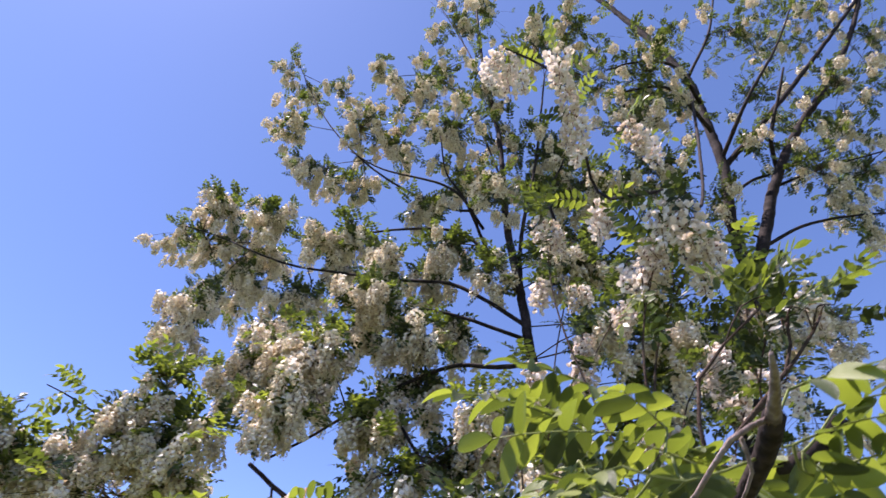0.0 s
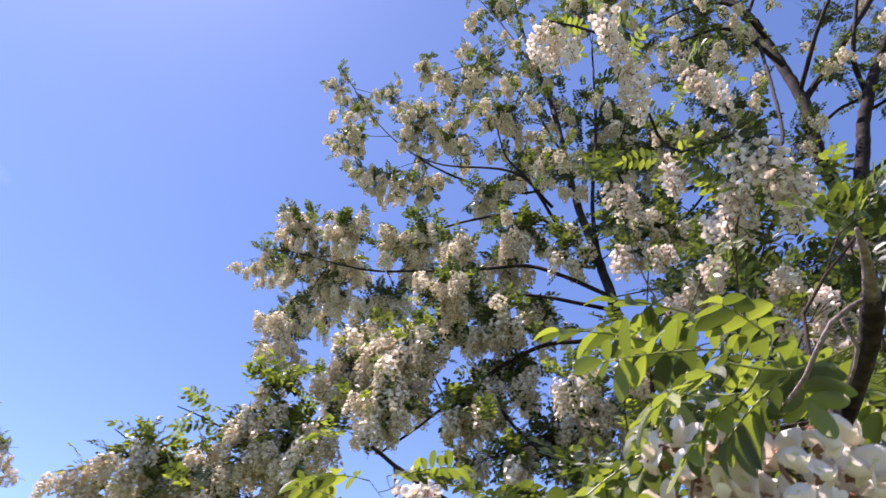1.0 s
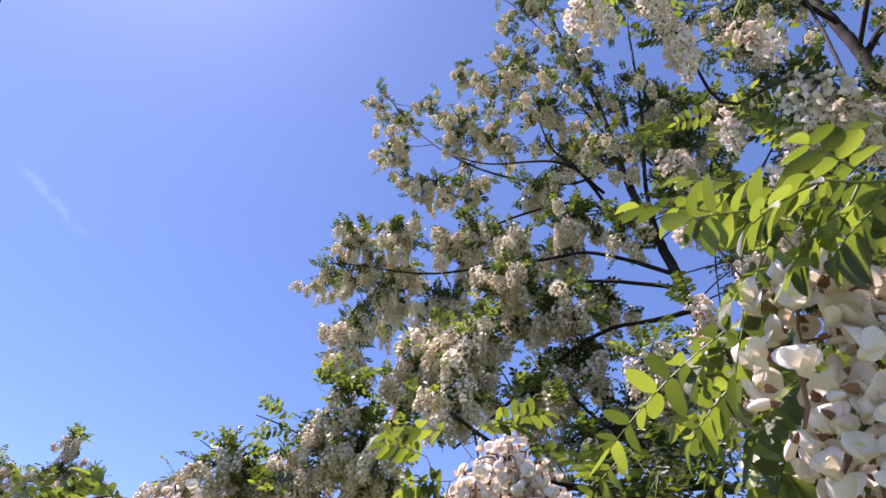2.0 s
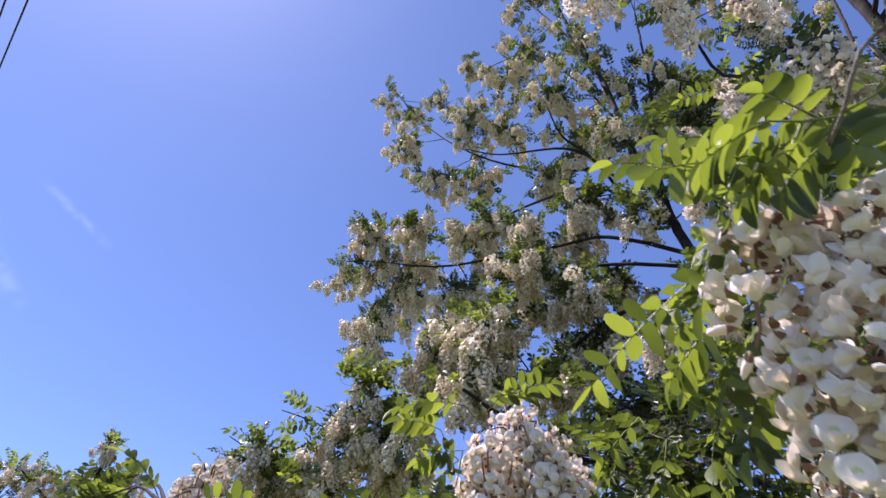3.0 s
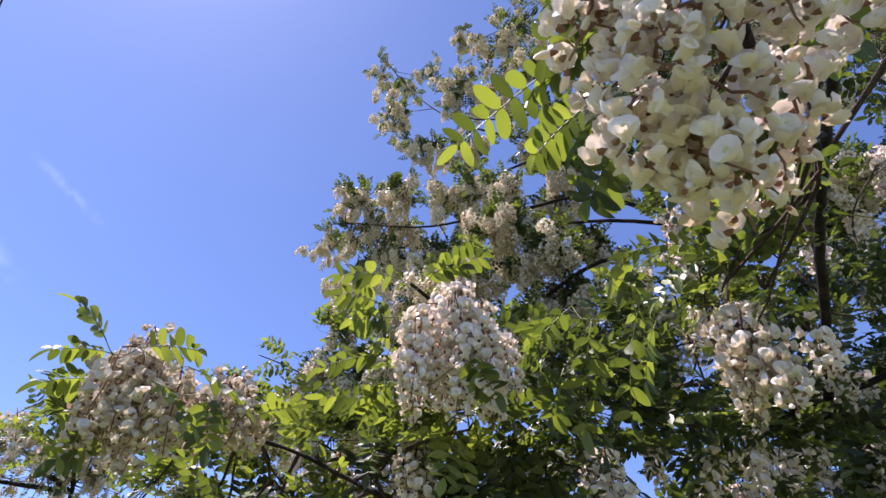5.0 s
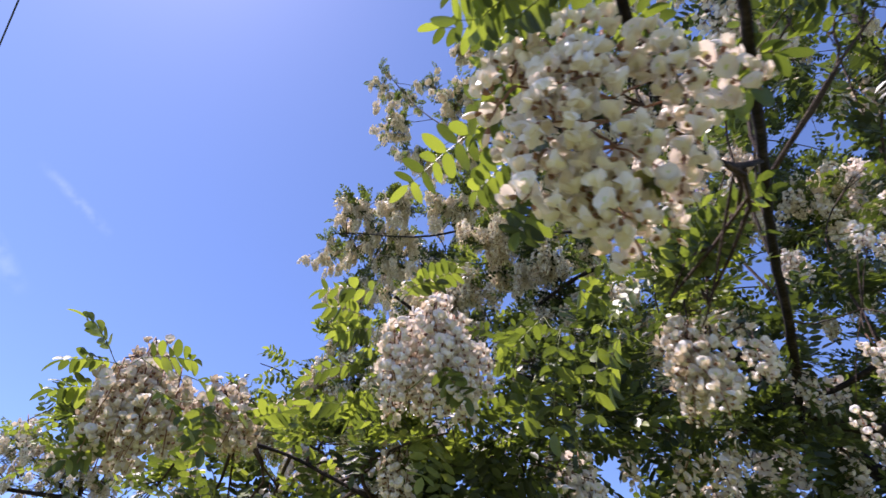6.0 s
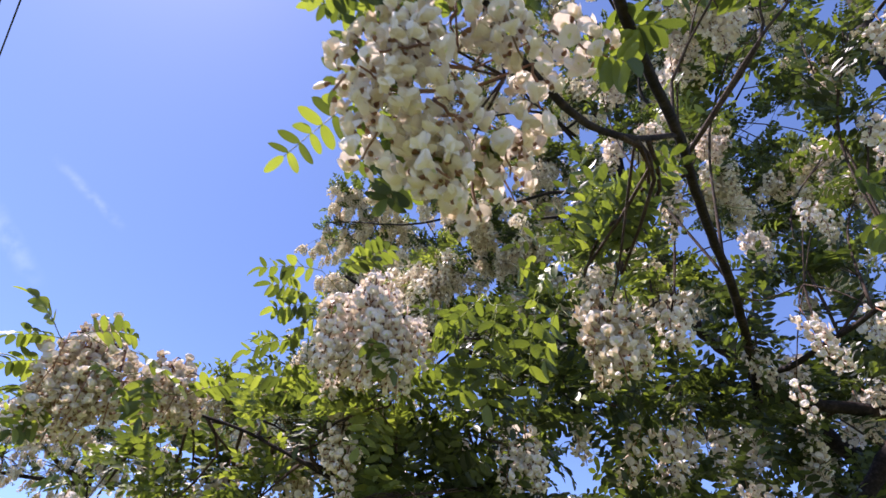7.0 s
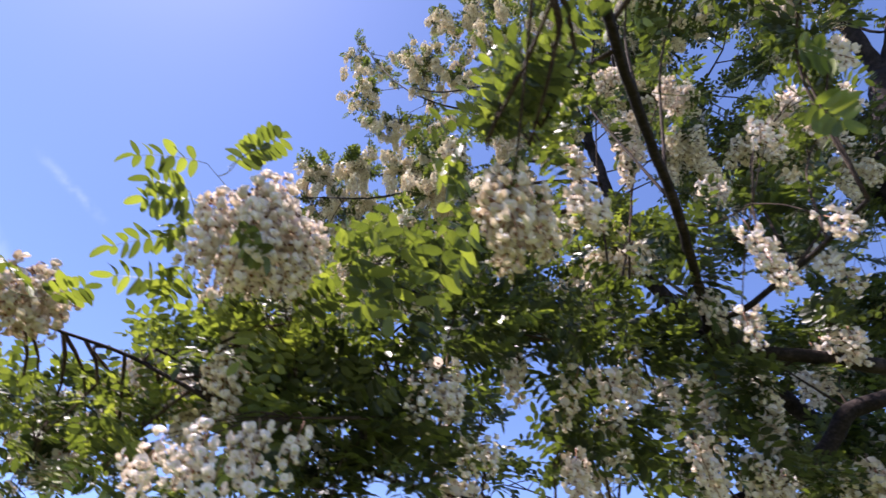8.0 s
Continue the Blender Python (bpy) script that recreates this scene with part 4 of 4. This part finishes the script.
# leaves that shade the cluster beside the limb
for c in [
    (0.419, 0.565, 2.047, 0.034, 0.017, 0, 12),
    (0.464, 0.567, 2.046, 0.030, 0.017, 0, 12),
    (0.465, 0.602, 2.127, 0.034, 0.021, 0, 10),
    (0.398, 0.554, 1.999, 0.028, 0.014, 0, 5),
    (0.445, 0.556, 1.997, 0.028, 0.014, 0, 5)]:
    near_crown.clump(*c, leaf_size=0.62)
# shaded leaves between the clusters
for c in [
    (0.406, 0.935, 2.162, 0.046, 0.046, 0, 14),
    (0.481, 0.989, 2.105, 0.056, 0.051, 0, 18),
    (0.586, 0.972, 2.193, 0.054, 0.054, 0, 16),
    (0.602, 1.047, 2.116, 0.065, 0.054, 0, 20),
    (0.746, 1.136, 2.093, 0.068, 0.051, 1, 20),
    (0.870, 1.123, 2.104, 0.068, 0.057, 1, 20),
    (0.805, 1.181, 2.046, 0.068, 0.051, 1, 18),
    (0.497, 1.103, 2.059, 0.065, 0.049, 1, 20),
    (0.377, 1.085, 2.079, 0.054, 0.049, 1, 16),
    (0.370, 1.146, 2.017, 0.065, 0.043, 1, 16),
    (0.879, 0.998, 2.161, 0.043, 0.054, 0, 12),
    (-0.886, 1.338, 2.125, 0.065, 0.058, 1, 22),
    (-0.793, 1.380, 2.081, 0.058, 0.052, 1, 20)]:
    near_crown.clump(*c, leafy=0.65, leaf_size=0.74)
# the shaded mass under the middle cluster
for c in [
    (0.136, 0.858, 1.950, 0.037, 0.046, 0, 20),
    (0.146, 0.921, 1.909, 0.047, 0.047, 0, 24),
    (0.138, 0.965, 1.859, 0.057, 0.047, 0, 24),
    (0.065, 0.910, 1.950, 0.049, 0.049, 1, 12),
    (0.203, 1.007, 1.874, 0.050, 0.045, 1, 18),
    (-0.005, 0.972, 1.954, 0.046, 0.046, 2, 10),
    (-0.023, 1.026, 1.892, 0.061, 0.051, 3, 14),
    (0.106, 0.977, 1.800, 0.064, 0.046, 0, 24)]:
    near_crown.clump(*c, leaf_size=0.72)
# sprays under and beside the forked limb
for c in [
    (0.824, 1.184, 2.111, 0.078, 0.065, 3, 16),
    (0.985, 1.276, 2.087, 0.081, 0.081, 4, 14),
    (1.132, 1.239, 2.132, 0.081, 0.081, 5, 12),
    (1.197, 1.139, 2.171, 0.078, 0.078, 5, 12),
    (0.917, 0.988, 2.260, 0.056, 0.056, 1, 12),
    (0.844, 1.038, 2.202, 0.056, 0.056, 3, 10),
    (1.138, 0.968, 2.363, 0.091, 0.065, 1, 16),
    (1.080, 1.194, 2.257, 0.084, 0.070, 4, 10),
    (1.112, 0.953, 2.228, 0.059, 0.071, 3, 10),
    (0.741, 1.236, 1.975, 0.087, 0.062, 4, 16),
    (0.920, 1.312, 1.969, 0.091, 0.065, 4, 14),
    (1.087, 1.294, 1.993, 0.091, 0.078, 5, 12)]:
    near_crown.clump(*c, more=0.8, leafy=1.3, leaf_size=0.72)
# sprays low over the camera at the end of the walk
for c in [
    (-0.251, 1.023, 1.826, 0.060, 0.039, 1, 14),
    (-0.171, 1.049, 1.796, 0.052, 0.039, 1, 14),
    (-0.088, 1.006, 1.844, 0.052, 0.034, 1, 14),
    (0.235, 0.991, 1.826, 0.067, 0.042, 0, 22),
    (0.303, 1.042, 1.797, 0.069, 0.043, 0, 24),
    (0.194, 1.005, 1.765, 0.057, 0.040, 0, 22),
    (0.458, 1.193, 1.852, 0.082, 0.041, 4, 12),
    (0.591, 1.218, 1.897, 0.086, 0.054, 3, 16),
    (0.739, 1.271, 1.911, 0.091, 0.057, 3, 14),
    (0.924, 1.323, 1.925, 0.095, 0.059, 4, 14),
    (-0.094, 1.077, 1.989, 0.051, 0.036, 3, 10),
    (-0.194, 1.115, 1.948, 0.061, 0.036, 4, 10),
    (1.091, 1.340, 1.903, 0.095, 0.059, 5, 12)]:
    near_crown.clump(*c, more=0.8, leafy=1.2, leaf_size=0.7)
# denser leaves behind, low in the tree
for c in [
    (-0.125, 1.495, 2.046, 0.126, 0.070, 1, 26),
    (0.071, 1.488, 2.052, 0.126, 0.070, 1, 28),
    (0.266, 1.558, 2.046, 0.131, 0.073, 1, 28),
    (0.486, 1.570, 2.105, 0.136, 0.091, 2, 28),
    (0.711, 1.541, 2.134, 0.136, 0.091, 2, 28),
    (0.957, 1.569, 2.175, 0.141, 0.094, 2, 26),
    (1.192, 1.571, 2.170, 0.141, 0.094, 3, 26),
    (1.392, 1.522, 2.222, 0.141, 0.109, 3, 24),
    (0.119, 1.374, 2.179, 0.084, 0.056, 1, 16),
    (1.440, 1.594, 2.066, 0.136, 0.091, 3, 24),
    (0.561, 1.615, 1.978, 0.146, 0.073, 2, 26),
    (0.946, 1.653, 2.006, 0.151, 0.075, 2, 26),
    (1.243, 1.466, 2.362, 0.097, 0.081, 3, 14)]:
    near_crown.clump(*c, more=1.0, leafy=0.65, leaf_size=0.76)
# leaves low beside the path's end
for c in [
    (-0.443, 1.226, 1.978, 0.068, 0.045, 3, 16),
    (-0.306, 1.202, 1.927, 0.065, 0.043, 2, 16),
    (-0.391, 1.232, 1.819, 0.061, 0.041, 1, 18),
    (-0.216, 1.232, 1.817, 0.072, 0.041, 1, 20),
    (-0.105, 1.295, 1.820, 0.075, 0.043, 2, 20),
    (0.056, 1.289, 1.825, 0.075, 0.043, 1, 20),
    (-0.509, 1.231, 1.897, 0.065, 0.054, 2, 14)]:
    near_crown.clump(*c, more=1.0, leaf_size=0.72)
# leaves and racemes round the top of the limb
for c in [
    (0.863, 0.610, 2.762, 0.091, 0.065, 3, 13),
    (1.019, 0.626, 2.747, 0.091, 0.078, 3, 13),
    (0.727, 0.612, 2.681, 0.062, 0.062, 3, 9),
    (1.106, 0.670, 2.548, 0.053, 0.071, 1, 13),
    (1.085, 0.584, 2.720, 0.074, 0.062, 2, 12)]:
    near_crown.clump(*c, more=1.2, leafy=1.2, leaf_size=0.72)
# dark leaves over the limb
for c in [
    (0.583, 0.351, 2.333, 0.035, 0.023, 0, 4),
    (0.664, 0.376, 2.350, 0.036, 0.028, 0, 5),
    (0.720, 0.358, 2.369, 0.032, 0.024, 0, 4)]:
    near_crown.clump(*c, leaf_size=0.74)
# high sprays round the upper limbs
for c in [
    (1.235, 0.905, 2.587, 0.084, 0.084, 2, 12),
    (1.290, 0.975, 2.812, 0.097, 0.113, 5, 8),
    (0.981, 1.017, 2.908, 0.103, 0.121, 4, 8),
    (0.790, 0.984, 2.941, 0.103, 0.103, 4, 8),
    (0.666, 0.905, 3.027, 0.103, 0.103, 3, 10),
    (1.031, 1.074, 2.543, 0.045, 0.060, 3, 6),
    (0.841, 1.042, 2.725, 0.073, 0.081, 4, 6),
    (0.715, 1.118, 2.636, 0.073, 0.081, 4, 6)]:
    near_crown.clump(*c, leafy=1.1, more=1.6, leaf_size=0.7)
near_crown.finish(MID_RACEMES, MID_LEAVES, lambda p: p.y + 0.5 * p.x)
# heavy clusters close to the camera
for centre, r, rz, count, length, flowers, size, kinds in (
        ((0.105, 0.744, 2.033), 0.098, 0.115, 24, 0.15, 36, 0.92, FLOWERS),
        ((-0.309, 0.753, 1.953), 0.081, 0.10, 20, 0.145, 34, 0.9, FADED_SHADED_FLOWERS),
        ((-0.201, 0.812, 1.949), 0.062, 0.062, 10, 0.10, 26, 0.9, FADED_SHADED_FLOWERS),
        # beside the limb: the browner petal colour stands in for shade
        ((0.427, 0.603, 1.944), 0.043, 0.075, 9, 0.10, 26, 0.92, FADED_SHADED_FLOWERS)):
    near_crown.lines.append(cluster(near, centre, r, rz, count, length, flowers, near_crown.nearest(Vector(centre)), rng, size=size, kinds=kinds))
# the big open cluster: loose lobes of racemes round a reddish hub
lobes = [(0.166, 0.231, 1.978), (0.188, 0.230, 1.992), (0.196, 0.213, 1.965), (0.227, 0.218, 1.983), (0.248, 0.217, 1.977), (0.264, 0.216, 1.962), (0.304, 0.236, 1.980), (0.165, 0.244, 1.946), (0.180, 0.232, 1.934), (0.208, 0.235, 1.942), (0.211, 0.221, 1.924), (0.287, 0.243, 1.942), (0.182, 0.257, 1.919), (0.186, 0.239, 1.895), (0.214, 0.252, 1.905), (0.286, 0.262, 1.917), (0.182, 0.259, 1.891), (0.207, 0.272, 1.900), (0.217, 0.265, 1.882), (0.262, 0.271, 1.895), (0.205, 0.293, 1.895), (0.208, 0.277, 1.876), (0.241, 0.299, 1.885), (0.264, 0.302, 1.890)]
hub = Vector((0.269, 0.267, 1.963))
root = near_crown.nearest(hub)
g = Geo()
spur = curve_points([root, root.lerp(hub, 0.5) + Vector((0, 0.01, 0.02)), hub], 0.02)
tube(g, spur, 0.0016, 0.0013, 6, 0.08, 0, rng)
part("spur", g.mesh("spur", [TWIG]), near)
near_crown.lines.append(spur)
for k, t in enumerate(lobes):
    p = Vector(t)
    if k % 5 == 0:
        mates = [Vector(q) for q in lobes[k:k + 5]]
        fork = hub.lerp(sum(mates, Vector()) / len(mates), 0.6) + Vector((0, 0.016, 0.008))
        g = Geo()
        tube(g, curve_points([hub, fork], 0.015), 0.0014, 0.0011, 5, 0.1, 0, rng)
        part("twig", g.mesh("twig", [TWIG]), near)
    g = Geo()
    tube(g, curve_points([fork, (fork + p) / 2 + Vector((0, 0.004, 0.006)), p], 0.012), 0.0011, 0.0008, 5, 0.1, 0, rng)
    part("twig", g.mesh("twig", [CALYX]), near)
    near_raceme(near, p, 0.044 * rng.uniform(0.85, 1.2), 13 + rng.randrange(-2, 3), rng, 0.35, 1.03, 0.3 if k % 4 == 3 else 0.1)
# smaller bunches of racemes: tops of each
bunches = [
    [(0.512, 0.595, 1.985), (0.525, 0.615, 1.977)],
    [(0.043, 0.880, 1.908), (0.059, 0.884, 1.919), (0.075, 0.883, 1.906), (0.055, 0.888, 1.884)],
    [(0.338, 0.940, 1.923), (0.365, 0.953, 1.939), (0.382, 0.946, 1.917), (0.353, 0.956, 1.905), (-0.147, 1.011, 1.982), (-0.120, 1.022, 1.970), (-0.088, 1.055, 1.963)],
    [(0.790, 0.730, 2.081), (0.820, 0.750, 2.074), (0.842, 0.779, 2.056), (0.842, 0.881, 2.032), (0.902, 0.721, 2.334), (0.929, 0.735, 2.319), (0.880, 0.696, 2.060)],
    [(0.097, 0.816, 1.784), (0.127, 0.829, 1.784), (0.144, 0.832, 1.796), (0.038, 0.830, 1.769), (0.074, 0.817, 1.753), (0.128, 0.799, 1.742), (0.194, 0.851, 1.803), (0.001, 0.860, 1.766), (0.159, 0.818, 1.750), (0.443, 1.040, 1.873), (0.406, 1.036, 1.879)]]
for tops in bunches:
    hub = sum((Vector(t) for t in tops), Vector()) / len(tops) + Vector((0, 0.02, 0.03))
    root = near_crown.nearest(hub)
    g = Geo()
    tube(g, curve_points([root, (root + hub) / 2 + Vector((0, 0.03, 0.0)), hub], 0.03), 0.0019, 0.0013, 5, 0.1, 0, rng)
    part("spur", g.mesh("spur", [TWIG]), near)
    for t in tops:
        p = Vector(t)
        g = Geo()
        tube(g, curve_points([hub, (hub + p) / 2 + Vector((0, 0, 0.01)), p], 0.02), 0.0014, 0.0009, 4, 0.1, 0, rng)
        part("twig", g.mesh("twig", [TWIG]), near)
        near_raceme(near, p, 0.095 * rng.uniform(0.75, 1.15), 18 + rng.randrange(-3, 4), rng, 0.16, 0.82, 0.08, FADED_SHADED_FLOWERS if hub.x < 0.05 else FLOWERS)
# compound leaves close to the camera, base and tip: above the big cluster
for b, t in [
    ((0.201, 0.260, 2.046), (0.105, 0.246, 2.046)),
    ((0.219, 0.268, 2.052), (0.163, 0.270, 2.065)),
    ((0.233, 0.268, 2.038), (0.162, 0.277, 2.000)),
    ((0.260, 0.262, 2.045), (0.289, 0.242, 2.036)),
    ((0.206, 0.261, 2.017), (0.165, 0.282, 1.980)),
    ((0.192, 0.286, 1.990), (0.141, 0.297, 1.964)),
    ((0.187, 0.314, 1.975), (0.142, 0.338, 1.936))]:
    near_leaf(near, b, t, 7, 0.021, rng, rng.uniform(-.7, .7), 0.35, near_crown)
for b, t in [
    ((0.217, 0.226, 2.033), (0.118, 0.229, 2.014)),
    ((0.260, 0.232, 2.026), (0.193, 0.219, 2.025)),
    ((0.299, 0.241, 2.017), (0.240, 0.205, 2.011)),
    ((0.200, 0.299, 1.957), (0.167, 0.317, 1.925)),
    ((0.197, 0.326, 1.930), (0.175, 0.338, 1.889)),
    ((0.246, 0.285, 1.900), (0.256, 0.292, 1.879)),
    ((0.203, 0.286, 1.899), (0.217, 0.304, 1.881))]:
    near_leaf(near, b, t, 6, 0.023, rng, rng.uniform(-.7, .7), 0.35, near_crown)
# the long leaf beside the big cluster
for b, t in [
    ((0.184, 0.275, 1.996), (0.083, 0.324, 1.924))]:
    near_leaf(near, b, t, 9, 0.021, rng, 0.25, 0.35, near_crown)
# leaves over the top of the big cluster
for b, t in [
    ((0.156, 0.178, 1.988), (0.117, 0.188, 1.967)),
    ((0.165, 0.186, 1.978), (0.134, 0.200, 1.952)),
    ((0.186, 0.179, 1.998), (0.197, 0.184, 1.977)),
    ((0.163, 0.216, 2.005), (0.136, 0.267, 1.939)),
    ((0.233, 0.249, 2.064), (0.146, 0.247, 2.078)),
    ((0.187, 0.190, 1.986), (0.159, 0.203, 1.961))]:
    near_leaf(near, b, t, 6, 0.019, rng, rng.uniform(-.5, .5), 0.3, near_crown)
# leaves round the broken stub
for b, t in [
    ((0.230, 0.143, 2.025), (0.254, 0.113, 2.030)),
    ((0.253, 0.161, 2.013), (0.274, 0.132, 2.019)),
    ((0.273, 0.176, 2.005), (0.289, 0.150, 2.010)),
    ((0.264, 0.171, 2.013), (0.280, 0.170, 1.994)),
    ((0.283, 0.156, 2.035), (0.313, 0.137, 2.043)),
    ((0.207, 0.198, 2.023), (0.173, 0.187, 2.032))]:
    near_leaf(near, b, t, 4, 0.020, rng, rng.uniform(-.5, .5), 0.25, near_crown)
# leaves beside the heavy clusters
for b, t in [
    ((0.029, 0.681, 2.088), (-0.057, 0.660, 2.079)),
    ((0.026, 0.699, 2.036), (-0.031, 0.686, 2.020)),
    ((0.015, 0.734, 1.997), (-0.072, 0.726, 1.974)),
    ((0.013, 0.780, 1.945), (-0.066, 0.751, 1.946)),
    ((0.022, 0.728, 2.035), (-0.015, 0.734, 1.996)),
    ((0.020, 0.757, 1.971), (-0.013, 0.785, 1.938)),
    ((0.073, 0.674, 2.096), (0.136, 0.641, 2.104)),
    ((0.051, 0.696, 2.101), (0.110, 0.650, 2.094)),
    ((-0.002, 0.720, 2.072), (-0.057, 0.709, 2.084)),
    ((0.113, 0.647, 1.947), (0.152, 0.672, 1.920))]:
    near_leaf(near, b, t, 6, 0.026, rng, rng.uniform(-.5, .5), 0.5, near_crown)
for b, t in [
    ((-0.325, 0.695, 1.961), (-0.384, 0.675, 1.956)),
    ((-0.333, 0.684, 1.972), (-0.367, 0.652, 2.008)),
    ((-0.348, 0.717, 1.936), (-0.398, 0.702, 1.925)),
    ((-0.292, 0.689, 1.968), (-0.209, 0.674, 1.961)),
    ((-0.238, 0.721, 1.961), (-0.153, 0.737, 1.918)),
    ((-0.248, 0.669, 1.913), (-0.190, 0.682, 1.872)),
    ((-0.325, 0.743, 1.880), (-0.365, 0.747, 1.848)),
    ((-0.200, 0.711, 1.920), (-0.188, 0.735, 1.865)),
    ((-0.161, 0.780, 1.921), (-0.103, 0.768, 1.936)),
    ((-0.363, 0.744, 1.905), (-0.419, 0.749, 1.897))]:
    near_leaf(near, b, t, 6, 0.026, rng, rng.uniform(-.5, .5), 0.45, near_crown)
# broad leaves that hang between the clusters
for b, t in [
    ((0.377, 0.706, 2.098), (0.349, 0.788, 1.943)),
    ((0.336, 0.719, 2.143), (0.380, 0.715, 2.117)),
    ((0.306, 0.730, 2.069), (0.289, 0.800, 1.928)),
    ((0.410, 0.746, 2.084), (0.377, 0.772, 1.993)),
    ((0.273, 0.796, 2.024), (0.246, 0.808, 1.949))]:
    near_leaf(near, b, t, 5, 0.036, rng, rng.uniform(-.4, .4), 0.35, near_crown)
for b, t in [
    ((0.291, 0.767, 2.118), (0.216, 0.801, 2.046)),
    ((0.327, 0.771, 2.053), (0.263, 0.790, 1.999)),
    ((0.455, 0.639, 2.115), (0.493, 0.620, 2.077)),
    ((0.433, 0.894, 1.977), (0.503, 0.856, 1.992)),
    ((0.756, 0.497, 2.132), (0.775, 0.485, 2.085)),
    ((0.780, 0.537, 2.087), (0.809, 0.542, 2.052)),
    ((0.364, 0.280, 2.066), (0.410, 0.263, 2.056)),
    ((0.354, 0.290, 2.054), (0.386, 0.287, 2.028))]:
    near_leaf(near, b, t, 5, 0.028, rng, rng.uniform(-.5, .5), 0.4, near_crown)
